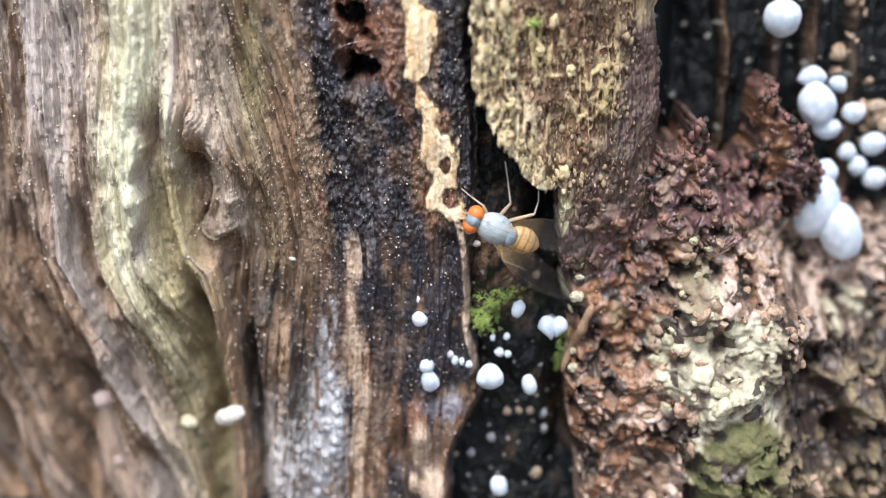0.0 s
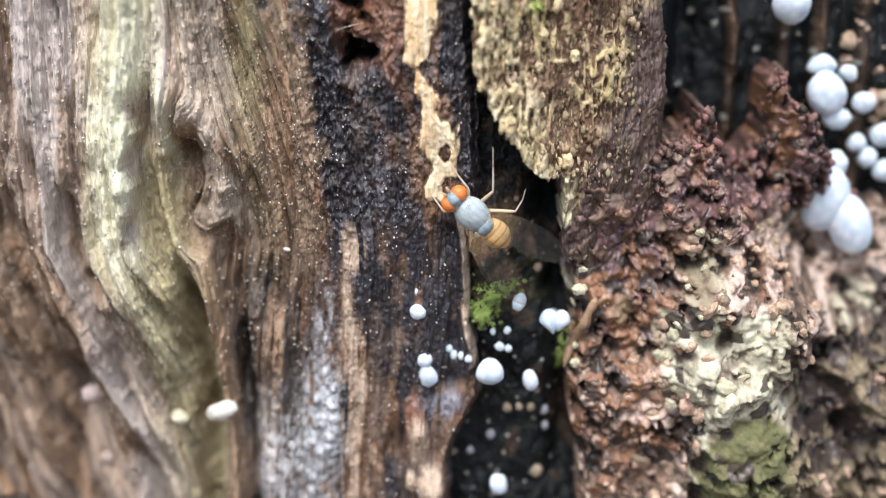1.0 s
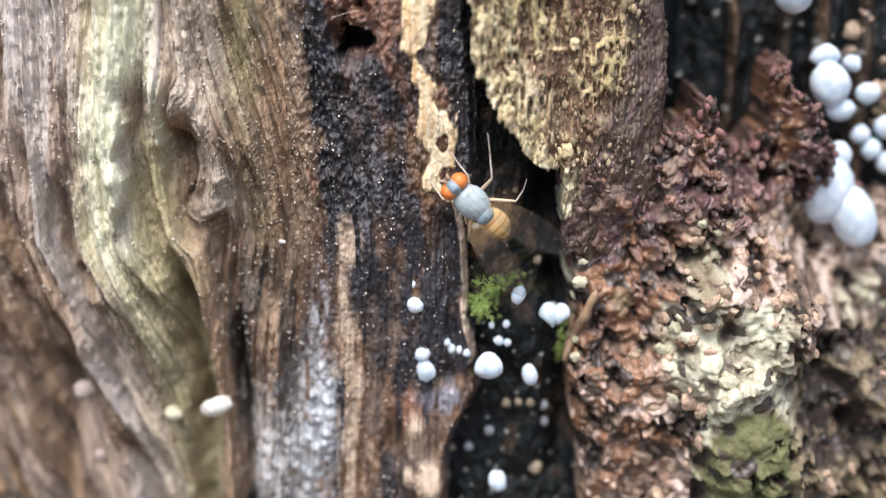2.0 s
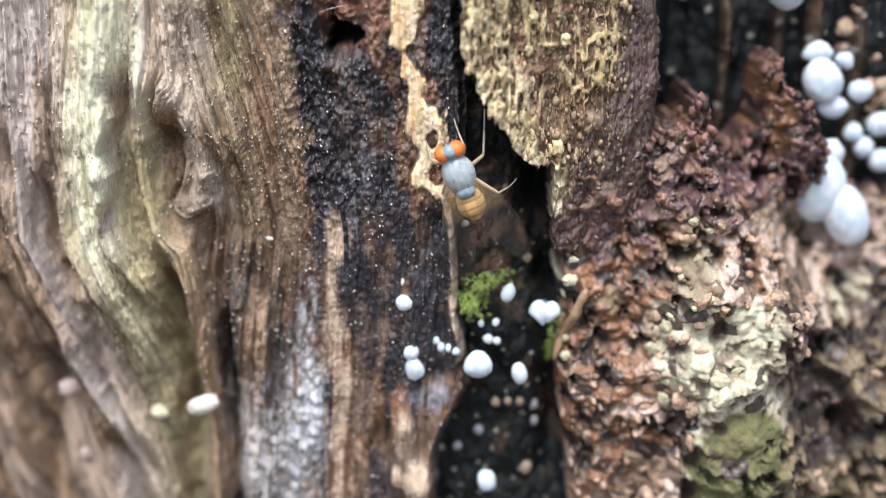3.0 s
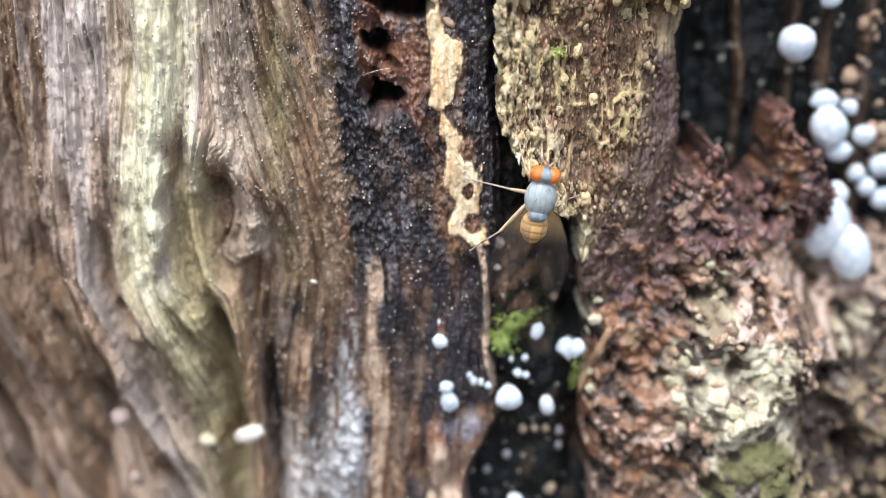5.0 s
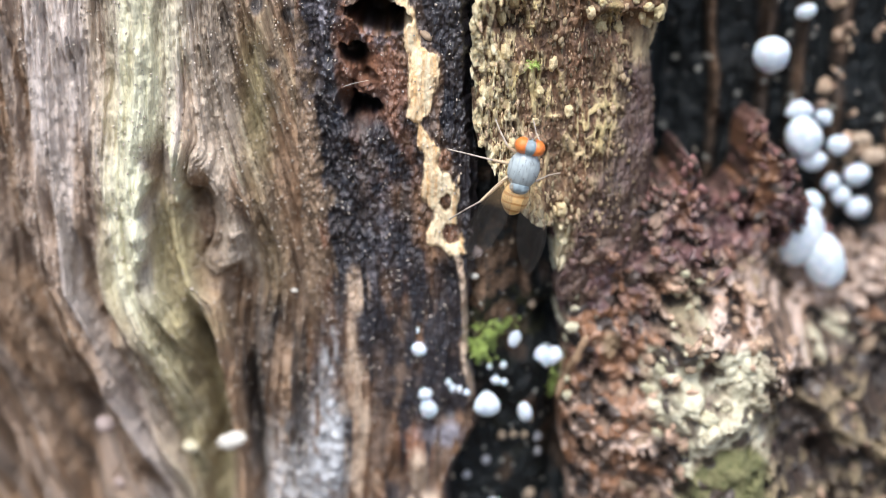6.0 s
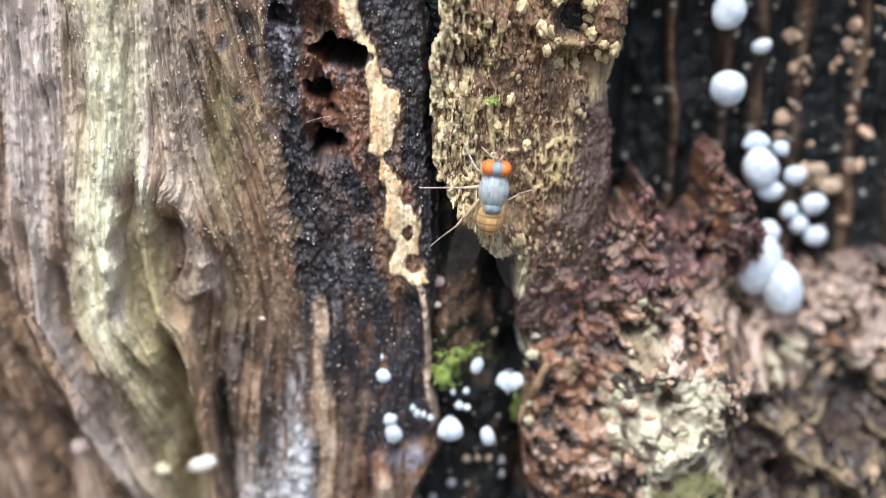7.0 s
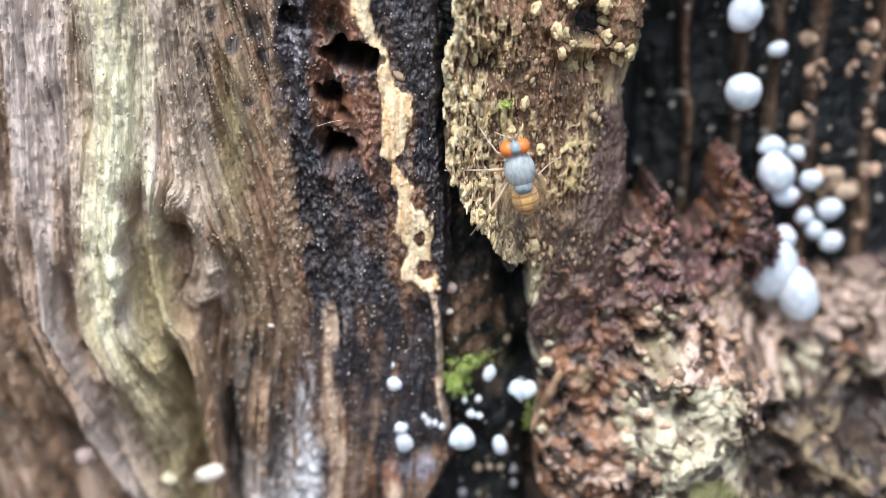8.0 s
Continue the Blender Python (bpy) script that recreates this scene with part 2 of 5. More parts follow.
def grain_line(x, z):
    """The place across the grain, which runs down the trunk, swerves round the knot and leans to the right low down."""
    away = np.exp(-((x - KNOT_X) / 3.2) ** 2 - ((z - KNOT_Z + 1.5) / 5.5) ** 2)
    s = x - (x - KNOT_X) * 0.80 * away
    low = np.maximum(0, -z - 0.5)
    s = s - 0.42 * low * step(-9.5, -15, x) + 0.03 * low
    s = s + 0.24 * (np.clip(z, 0, 20) - 2) * step(-14.5, -9.5, x) * step(-1.5, -7.5, x)
    s = s + 0.35 * layers_noise(x * 0.12, z * 0.10, 2, 3)
    ear = knot_ear(x, z)
    return s + (KNOT_X + 1.9 * ear - s) * 0.6 * step(1.4, 0.6, ear + 0.12 * layers_noise(x, z * 0.6, 2, 5)) * step(-15.0, -12.2, x)


def wood_edge(z):
    """Where the sound wood ends at the black hollow."""
    return curve(z, (20, 1.3), (9.8, 1.7), (7, 1.9), (3.3, 2.0), (-0.3, 1.7), (-3.1, 1.6), (-5.6, 1.95), (-8.2, 2.1), (-10, 1.4), (-11.5, 0.6), (-17, 0.4)) \
        + 0.22 * layers_noise(z * 1.3, z * 0 + 0.5, 3, 91)


def crest_cliff(z):
    """The knobbly right side of the pale crest, where it drops into the olive hollow."""
    return curve(z, (10, -15.4), (7.1, -15.7), (6.0, -15.2), (4.8, -15.8), (4.2, -15.9), (3.2, -15.45), (1.4, -15.9), (-1, -16.7), (-4, -16.4)) + 0.15 * layers_noise(z * 1.5, z * 0 + 8.5, 3, 93)


def knot_groove(z):
    return curve(z, (0, -13.5), (-3.2, -13.1), (-7.1, -12.9), (-9.1, -12.7), (-14.6, -12.8), (-18, -12.8))


def left_furrow(z):
    return curve(z, (8, -23.4), (1.2, -22.9), (-1, -22.7), (-4.9, -22.0), (-7.5, -20.3), (-9.6, -20.4), (-17, -21.5))


def grey_roll(z):
    return curve(z, (12, -21.8), (3.4, -21.3), (-1, -20.6), (-6.2, -19.0), (-13, -17.5), (-17, -16.6))


def strands(s, z):
    """Long fibres side by side: how proud each one stands, and 1 in the gaps between them."""
    a1, a2, n1 = grains(s / 0.85 + 0.3 * layers_noise(s * 0.8, z * 0.15, 2, 15), z / 14.0, 17)
    b1, b2, n2 = grains(s / 0.26 + 0.35 * layers_noise(s * 2, z * 0.3, 2, 18), z / 5.5, 19)
    return n1 - 0.5, n2 - 0.5, 1 - step(0.02, 0.20, a2 - a1), 1 - step(0.02, 0.26, b2 - b1)


def ridge_line(z):
    return curve(z, (20, -16.0), (12.5, -16.3), (4, -17.0), (-0.3, -17.1), (-3.7, -16.2), (-8.2, -14.9), (-14.3, -13.7))


def streak_line(z):
    return curve(z, (18, -2.6), (16.8, -2.55), (15.7, -2.05), (14, -1.65), (13.1, -1.5), (12.7, -0.95), (11.7, -0.85), (10.2, -0.95), (9.5, -1.2), (8.4, -0.8), (7.4, -0.35), (6.5, -0.05), (4.6, 0.07), (3.3, 0.15), (2.7, 0.25), (2.2, 0.8))


def streak_half(z):
    return curve(z, (18, 0.5), (16.8, 0.45), (15.7, 0.33), (14, 0.28), (13.2, 0.30), (12.7, 0.42), (11.6, 0.50), (10.2, 0.50), (9.6, 0.46), (9.2, 0.0), (8.7, 0.05), (8.3, 0.25), (7.4, 0.5), (6.5, 0.68), (4.6, 0.70), (3.2, 0.72), (2.7, 0.66), (2.2, 0.4), (1.9, 0.0))


def thread_line(z):
    return curve(z, (2.4, 0.7), (1.8, 1.0), (-0.3, 1.3), (-2.5, 1.4), (-4.0, 1.3), (-5.6, 1.7), (-8.2, 1.9))


def char_edge(z):
    return curve(z, (20, -6.9), (15, -6.9), (12.5, -6.9), (9.8, -6.6), (7, -6.3), (4.1, -5.9), (1.2, -5.6), (-1.8, -6.0), (-5, -6.4), (-17, -6.6))


HOLES = ((-3.15, 14.75, 1.6, 0.85, 9.0), (-4.35, 12.5, 0.75, 0.7, 2.6), (-4.15, 9.95, 0.9, 0.72, 3.4), (-6.2, 16.4, 0.6, 0.75, 1.4), (-3.6, 11.4, 0.4, 0.35, 1.0), (-4.7, 7.6, 0.4, 0.5, 0.5))
STREAK_PITS = ((0.18, 7.3, 0.36, 0.58), (0.24, 4.95, 0.27, 0.36), (0.55, 3.2, 0.42, 0.48))
WOOD_PITS = ((-8.2, 16.0, 0.42, 0.6), (-9.2, 15.1, 0.28, 0.4), (-7.8, 14.5, 0.22, 0.35), (-8.5, 12.2, 0.3, 0.3), (-10.2, 16.6, 0.25, 0.5))


def hole_depth(x, z):
    wob = 0.75 * layers_noise(x * 1.3, z * 1.3, 4, 41)
    total = 0
    for cx, cz, rx, rz, d in HOLES:
        total = total + d * (1 - step(0.66, 1.02, np.hypot((x - cx) / rx, (z - cz) / rz) + wob))
    return total


def plug_mask(x, z, grow, edge):
    """The dark oval plugs that sit in the pale streak."""
    wx, wz = x + 0.22 * layers_noise(x * 2.2, z * 2.2, 3, 47), z + 0.22 * layers_noise(x * 2.2, z * 2.2, 3, 49)
    total = 0 * x
    for cx, cz, rx, rz in STREAK_PITS:
        total = np.maximum(total, spot(wx, wz, cx, cz, grow * rx, grow * rz, edge))
    return total


def streak_mask(x, z):
    wob = 0.5 * layers_noise(x * 1.9, z * 0.7, 5, 55)
    inside = streak_half(z) + 0.10 - np.abs(x - streak_line(z)) + wob
    m = step(-0.15, 0.30, inside) * step(1.9, 2.5, z + wob)
    return m * (1 - plug_mask(x, z, 1.05, 0.25))


def thread_mask(x, z):
    return step(0.28, 0.10, np.abs(x - thread_line(z)) + 0.06 * layers_noise(x * 4, z * 3, 2, 57)) * step(2.6, 1.8, z) * step(-7.4, -5.5, z)


def wood_depth(x, z):
    s = grain_line(x, z)
    y = np.interp(x, (-31, -26, -22, -19.5, -18, -15.5, -13.5, -12, -9.5, -7, -5, -1, 1, 3),
                  (4.5, 3.2, 1.9, 1.6, 0.9, 0.6, 0.6, 0.2, 0.3, 0.5, 0.3, -0.2, -0.4, -0.4))
    left = step(-6.0, -8.5, x)
    y = y + left * 2.3 * step(-2, -11, z) * step(-8, -12, x)
    # the pale crest, the hollow beside it and the swollen knot
    crest = np.exp(-((x - ridge_line(z) - 0.9 * step(-2, 4, z)) / 1.7) ** 2)
    y = y - 1.6 * crest * curve(z, (20, 0.6), (6, 0.75), (0, 0.7), (-4, 0.4), (-14, 0.4))
    y = y + 1.2 * step(-0.1, 0.4, x - crest_cliff(z)) * step(-13.3, -14.4, x) * step(9.0, 5.5, z) * step(-1.0, 2.5, z) + 0.2 * hump(x, z, -14.6, -4.5, 1.4, 3.2)
    y = y - 0.9 * hump(x, z, -12.9, 7.4, 1.1, 2.4) - 0.9 * hump(x, z, -11.0, 3.5, 0.8, 3.4)
    y = y - 0.7 * np.exp(-((x + 13.85 - 0.05 * (z - 5)) / 0.4) ** 2) * step(3.6, 5.0, z) * step(9.5, 7.5, z)
    y = y + 2.0 * hump(x + 0.2 * layers_noise(x * 1.5, z * 1.5, 2, 95), z, -12.85, 4.75, 0.85, 0.7) + 0.8 * hump(x, z, -12.3, 5.9, 0.22, 0.5)
    y = y - 0.5 * hump(x, z, -12.4, 2.0, 0.8, 0.9) + 0.35 * hump(x, z, -12.4, 1.9, 0.32, 0.4)
    y = y - 0.5 * hump(x, z, -16.1, 3.3, 0.35, 0.45) - 0.35 * hump(x, z, -15.9, 1.9, 0.3, 0.35)
    folds = spot(x, z, -12.7, 4.6, 1.3, 1.5, 0.6)
    y = y + folds * (1.5 * (0.7 - ridges((z - 0.35 * x) * 0.9 + 0.4 * layers_noise(x * 1.2, z, 2, 23), x * 0.5, 3, 25)))
    ear = knot_ear(x, z)
    y = y + 0.35 * (0.7 - ridges(ear * 3.2 + 0.5 * layers_noise(x, z, 2, 27), np.arctan2(z - 3.5, x + 12.75) * 0.9, 3, 31)) * step(1.3, 0.8, ear)
    y = y - 0.60 * np.exp(-((ear - 1) / 0.32) ** 2) * step(-13.9, -11.9, x) + 0.45 * step(0.95, 0.5, ear)
    ring = np.hypot((x + 12.4), (z - 1.9) * 0.9)
    y = y + 0.09 * np.sin(ring * 9) * np.exp(-(ring / 1.0) ** 2)
    # furrows along the grain
    furrow = ridges(s * 0.42, z * 0.045, 3, 21)
    split = ridges(s * 1.15, z * 0.11, 3, 29)
    fibre = ridges(s * 2.6, z * 0.16, 3, 33)
    y = y + left * (1 - 0.6 * np.exp(-((x - ridge_line(z) - 1.8) / 2.0) ** 2)) * (2.4 * (0.72 - furrow) + 1.2 * (0.7 - split)) + (0.08 + 0.30 * left) * (0.7 - fibre)
    proud, fine_proud, gap, fine_gap = strands(s, z)
    y = y - left * 0.42 * soft_noise(s * 0.95 + 0.3 * soft_noise(s * 0.4, z * 0.1, 10), z * 0.05, 12)
    smoother = 1 - 0.55 * np.exp(-((x - ridge_line(z) - 1.0) / 1.8) ** 2) * step(-6, 0, z)
    y = y + left * smoother * (-0.45 * proud - 0.18 * fine_proud + 0.22 * gap + 0.10 * fine_gap)
    # the broad rolls and furrows low on the left, and the pit between them
    y = y + 1.1 * np.exp(-((x - left_furrow(z)) / 0.8) ** 2) * step(3, -1, z) - 1.1 * np.exp(-((x - grey_roll(z)) / 0.8) ** 2) * step(8, 0, z)
    y = y + 1.1 * np.exp(-((x - grey_roll(z) - 1.35) / 0.4) ** 2) * step(5, 0, z) * step(-12, -6, z) + 1.5 * hump(x, z, -18.3, -2.5, 0.6, 0.55) - 0.8 * hump(x, z, -17.9, -3.7, 0.7, 0.5)
    y = y - 0.8 * np.exp(-((x + 11.5) / 0.75) ** 2) * step(-3, -6, z)
    e1, e2, bead = grains(x / 0.5, z / 0.55, 97)
    y = y - 0.22 * bead * step(0.75, 0.2, e1) * (spot(x, z, -8.0, -12.5, 2.6, 4.6, 0.6) + spot(x, z, -6.0, -9.0, 0.8, 3.0, 0.6))
    for cx, cz, rx, rz in WOOD_PITS:
        y = y + 0.22 * spot(x, z, cx, cz, rx, rz, 0.7)
    y = y + left * 0.55 * layers_noise(x * 0.7, z * 0.35, 4, 37) + left * 0.07 * layers_noise(x * 5, z * 3.0, 3, 39)
    y = y + 1.3 * np.exp(-((x + 10.45 - 0.25 * layers_noise(x * 0.3, z * 0.5, 2, 45)) / 0.24) ** 2) * step(-3.5, -5.5, z) + 2.8 * np.exp(-((x - knot_groove(z) + 0.3 * layers_noise(x * 0.5, z * 0.5, 3, 43)) / 0.6) ** 2) * step(-0.5, -3.5, z)
    # the charred strip: lumps, a furrow along its edge, borings
    right = 1 - left
    upper = step(-1, 4, z)
    glitter = np.exp(-((x - char_edge(z) - 0.7) / 0.7) ** 2) * upper
    y = y + right * (0.36 * layers_noise(x * 0.7, z * 0.28, 3, 61) + (0.06 + 0.28 * glitter + 0.11 * upper) * layers_noise(x * 3.0, z * 2.0, 3, 63) * (1 - 0.85 * streak_mask(x, z))
                     + (0.07 + 0.08 * glitter + 0.07 * upper) * layers_noise(x * 7, z * 5, 3, 65) * (1 - 0.8 * streak_mask(x, z)) + 0.30 * (0.7 - ridges(s * 0.9, z * 0.10, 3, 67)) + 0.16 * (0.7 - ridges(s * 3.2, z * 0.30, 3, 69))
                     + (1 - streak_mask(x, z)) * (-0.10 * proud - 0.10 * fine_proud + 0.08 * fine_gap))
    y = y + 0.75 * np.exp(-((x - char_edge(z) - 0.4) / 0.45) ** 2) * step(0, 5, z)
    cavity = np.exp(-((x + 4.2 + 0.5 * layers_noise(x * 0.9, z * 0.6, 2, 75)) / 0.85) ** 2) * step(8.3, 9.8, z) * step(18.5, 16.0, z)
    y = y + cavity * (1.5 + 1.5 * layers_noise(x * 1.5, z * 1.2, 4, 77) + 0.5 * (0.7 - ridges(x * 1.4, z * 0.9, 3, 79)))
    y = y - 0.35 * np.exp(-((x + 2.6) / 0.9) ** 2) * step(7, 9.5, z)
    y = y + hole_depth(x, z)
    bead_d, _, bead = grains(x / 0.27 + 0.4 * soft_noise(x * 2, z * 1.4, 83), z / 0.62, 85)
    small_d, _, small_bead = grains(x / 0.14, z / 0.28, 86)
    y = y - right * (0.35 + 0.65 * upper) * (0.15 * bead * step(0.75, 0.15, bead_d) + 0.09 * small_bead * step(0.75, 0.2, small_d)) * (1 - streak_mask(x, z)) * step(0.1, 0.7, layers_noise(x * 0.7, z * 0.5, 3, 87) + 0.55)
    pale = streak_mask(x, z)
    y = y - pale * (0.14 + 0.12 * ridges(s * 4.0, z * 0.22, 3, 71)) + 0.03 * pale * layers_noise(x * 8, z * 4, 2, 73)
    y = y + 0.10 * (plug_mask(x, z, 1.15, 0.2) - plug_mask(x, z, 0.9, 0.2)) - 0.05 * plug_mask(x, z, 0.7, 0.5)
    y = y - 0.30 * thread_mask(x, z) + 0.5 * np.exp(-((x - 0.55 + 0.03 * z) / 0.5) ** 2) * step(1.6, 0.6, z) * step(-8, -6, z)
    # lumps low down beside the hollow
    y = y - 0.9 * hump(x, z, -1.25, -10.2, 0.7, 1.5) - 0.9 * hump(x, z, -0.55, -13.4, 0.75, 1.2) - 0.5 * hump(x, z, -1.6, -13.0, 0.3, 0.8)
    y = y + 0.9 * hump(x, z, -2.4, -11.5, 0.6, 1.6) + 0.7 * hump(x, z, 0.6, -7.4, 0.5, 0.6)
    # the edge at the hollow rolls back
    y = y + 1.1 * step(0.55, 0.0, wood_edge(z) - x)
    return y


def wood_masks(x, z):
    s = grain_line(x, z)
    wide, fine = layers_noise(s * 0.5, z * 0.07, 3, 111), layers_noise(s * 3.0, z * 0.20, 4, 113)
    proud, fine_proud, gap, fine_gap = strands(s, z)
    # tone follows the relief: lighter on raised rolls and fibres, browner where sunk
    grain = np.clip(0.58 + 0.18 * wide + 0.26 * fine + 0.18 * layers_noise(x * 6, z * 2.5, 3, 115) + 0.26 * proud + 0.22 * fine_proud + 0.30 * soft_noise(s * 0.95 + 0.3 * soft_noise(s * 0.4, z * 0.1, 10), z * 0.05, 12), 0, 1)
    patch = layers_noise(x * 0.35, z * 0.22, 3, 117)
    ridge = ridge_line(z)
    grey = step(0.4, -1.4, x - ridge + 1.4 + 0.5 * fine) + 0.55 * step(-0.1, 0.4, wide) * step(-6, -11, x)
    lichen = np.exp(-((x - ridge - 1.0 * step(-2, 4, z)) / (2.0 + 0.6 * patch + 0.3 * fine)) ** 2) * curve(z, (20, 0.62), (9, 0.9), (4, 1.0), (-0.5, 0.75), (-3, 0.36), (-9, 0.26), (-15, 0.3)) \
        + 0.55 * hump(x, z, -10.6, 6.5, 0.7, 2.6) * step(-0.4, 0.6, fine) - 0.15 * (fine < -0.2) \
        + 0.6 * np.exp(-((x + 13.9) / 0.4) ** 2) * step(3.6, 5.0, z) * step(9.5, 7.5, z) - 0.8 * step(-0.1, 0.3, x - crest_cliff(z)) * step(9.0, 6.5, z) * step(-1, 2, z) * step(-13.6, -14.4, x)
    olive = 1.2 * hump(x, z, -14.5, 0.8, 1.1, 5.0) + 0.65 * hump(x, z, -12.9, -7, 1.9, 6.5) + 0.95 * np.exp(-((x - ridge - 1.5) / 1.7) ** 2) * step(0, -3, z) + 0.8 * hump(x, z, -9.6, 10, 0.9, 4.5) + 0.35 * hump(x, z, -9.0, 1, 1.2, 4) + 0.3 * step(0.1, 0.45, proud + 0.3 * wide) * step(-11.5, -9.5, x) * step(0, 4, z)
    olive = olive * (1 - 0.85 * step(0.0, 0.7, x - knot_groove(z)) * step(-2, -4.5, z))
    brown = 0.6 * step(-11.0, -8.6, x) * step(2, 6, z) * step(-0.45, 0.25, layers_noise(s * 1.1, z * 0.12, 3, 123)) + 0.55 * step(-0.2, 0.5, x - knot_groove(z)) * step(-10.2, -10.8, x) * step(-2, -4.5, z) + 0.55 * step(0.0, -0.45, soft_noise(s * 0.95 + 0.3 * soft_noise(s * 0.4, z * 0.1, 10), z * 0.05, 12)) * step(-16.5, -18, x) + 0.85 * step(0.05, -0.3, proud + 0.25 * fine) * step(-11.8, -10.0, x + 0.15 * (9 - z) * (z > 0)) + 0.5 * step(-0.1, -0.4, proud) * step(-11, -13, x) + step(-9.9, -8.2, x + 0.8 * patch + 0.06 * z) * (0.75 - 0.45 * step(4, 10, z)) + (0.6 - 0.3 * step(6, 11, z)) * step(-8.8, -7.6, x) + 0.2 * step(2, -4, z) * step(-14.5, -16, x + 0.15 * z) + 0.8 * spot(x, z, -11.5, -3, 3.2, 3.5, 0.6) + 0.35 * step(-21, -22.5, x + 0.3 * z * (z < 0)) * step(1, -2, z) \
        + 1.0 * hump(x, z, -12.85, 5.0, 0.75, 1.7) + 0.5 * hump(x, z, -12.6, 2.6, 1.0, 1.6) + 0.6 * step(-2, -5, z) * step(-12.2, -11, x) 
    char = 0.95 * step(0.6, 1.5, x - char_edge(z) + 1.3 + 0.35 * fine) * step(-3, 2, z) + 0.45 * step(0.35, 0.7, -wide) * step(-11, -7.5, x) \
        + (0.8 * step(-11.8, -10.6, x) * step(0, -3.5, z) + 0.42 * step(-21, -22.5, x + 0.3 * z * (z < 0)) * step(1, -2, z)) * step(-0.5, 0.35, layers_noise(s * 1.3, z * 0.3, 3, 121)) \
        + 0.3 * step(-8.8, -7.8, x + 0.1 * z + 0.6 * patch) * step(-0.35, 0.35, -fine) * step(-3, 2, z)
    char = char + 0.6 * spot(x, z, -11.0, -2.6, 2.6, 3.2, 0.6) * step(-0.35, 0.35, fine + 0.4 * layers_noise(x * 0.9, z * 0.5, 3, 125))
    for cx, cz, rx, rz in WOOD_PITS:
        char = char + 0.75 * spot(x, z, cx, cz, rx, rz, 0.7)
    bloom = 0.72 * spot(x, z, -8.6, -12.5, 2.0, 4.6, 0.8) * step(-0.9, 0.3, layers_noise(x * 3.5, z * 1.6, 3, 119))
    return {"grain": grain, "grey": grey, "lichen": lichen, "olive": olive, "brown": brown, "char": char, "bloom": bloom}


def char_masks(x, z):
    s = grain_line(x, z)
    wide, fine = layers_noise(s * 0.7, z * 0.10, 3, 131), layers_noise(s * 3.0, z * 0.30, 3, 133)
    lump = layers_noise(x * 0.9, z * 0.6, 3, 135)
    proud, fine_proud, gap, fine_gap = strands(s, z)
    grain = np.clip(0.42 + 0.2 * wide + 0.35 * fine + 0.45 * layers_noise(x * 5.5, z * 2.2, 3, 137) + 0.25 * fine_proud, 0, 1)
    upper = step(-2.5, 2.5, z + 1.5 * lump)
    bare = streak_mask(x, z)
    grain = np.clip(grain * (1 - bare) + bare * (0.95 + 1.5 * layers_noise(s * 5, z * 0.28, 4, 145) - 0.5 * step(0.26, 0.0, streak_half(z) - np.abs(x - streak_line(z)))), 0, 1)
    edge = char_edge(z)
    char = upper * (0.58 + 0.5 * lump + 0.85 * np.exp(-((x - edge - 0.65) / 0.7) ** 2) - 0.65 * np.exp(-((x + 3.9) / 1.5) ** 4) * step(8.6, 10.5, z + lump)
                    - 0.55 * np.exp(-((x - streak_line(z) + 1.25) / 0.5) ** 2)) * step(-0.5, 0.2, x - edge) + 0.55 * step(-0.1, 0.4, -wide) * (1 - 0.5 * upper) + 0.6 * np.exp(-((x + 3.3 - 0.5 * lump) / 0.75) ** 2) * step(-9, -4, z) * (1 - upper) + 0.5 * np.exp(-((x + 5.5 - 0.3 * lump) / 0.3) ** 2) * step(6, 0, z)
    char = char + 0.75 * step(0.02, 0.3, layers_noise(x * 1.5, z * 0.22, 4, 153)) * step(2, -2, z) * step(0, 0.8, x - edge)
    char = char + 0.95 * step(0.95, 1.3, x - streak_line(z)) * step(1.5, 3, z) + 0.6 * step(1.0, 0.4, np.abs(x - 0.2)) * step(2.2, 1.2, z) * step(-8, -6, z)
    # the last term blackens the borings, putting their shade into the colour
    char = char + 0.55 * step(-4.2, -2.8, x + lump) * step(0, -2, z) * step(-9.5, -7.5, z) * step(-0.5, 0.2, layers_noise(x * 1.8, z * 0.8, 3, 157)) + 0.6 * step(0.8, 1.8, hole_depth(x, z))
    char = char + 0.85 * spot(x, z, 0.2, -6.2, 1.6, 1.4, 0.5)
    rim = np.abs(streak_half(z) - np.abs(x - streak_line(z)) + 0.5 * layers_noise(x * 1.9, z * 0.7, 5, 55))
    brown = 0.9 * step(0.5, -0.2, x - edge) + 0.9 * step(0.35, 0.1, rim) * step(2, 3, z) + 0.8 * step(-3, 3, z) * np.exp(-((x - streak_line(z) + 1.2) / 0.6) ** 2) + 0.65 * step(2, -3, z) * step(-0.25, 0.35, lump)
    plug = plug_mask(x, z, 1.05, 0.2)
    brown = brown * (1 - 0.5 * plug) + 0.5 * plug
    char = char * (1 - 0.75 * plug)
    brown = brown + 0.55 * step(0.02, 0.35, layers_noise(x * 1.3, z * 0.22, 3, 159)) * (1 - bare)
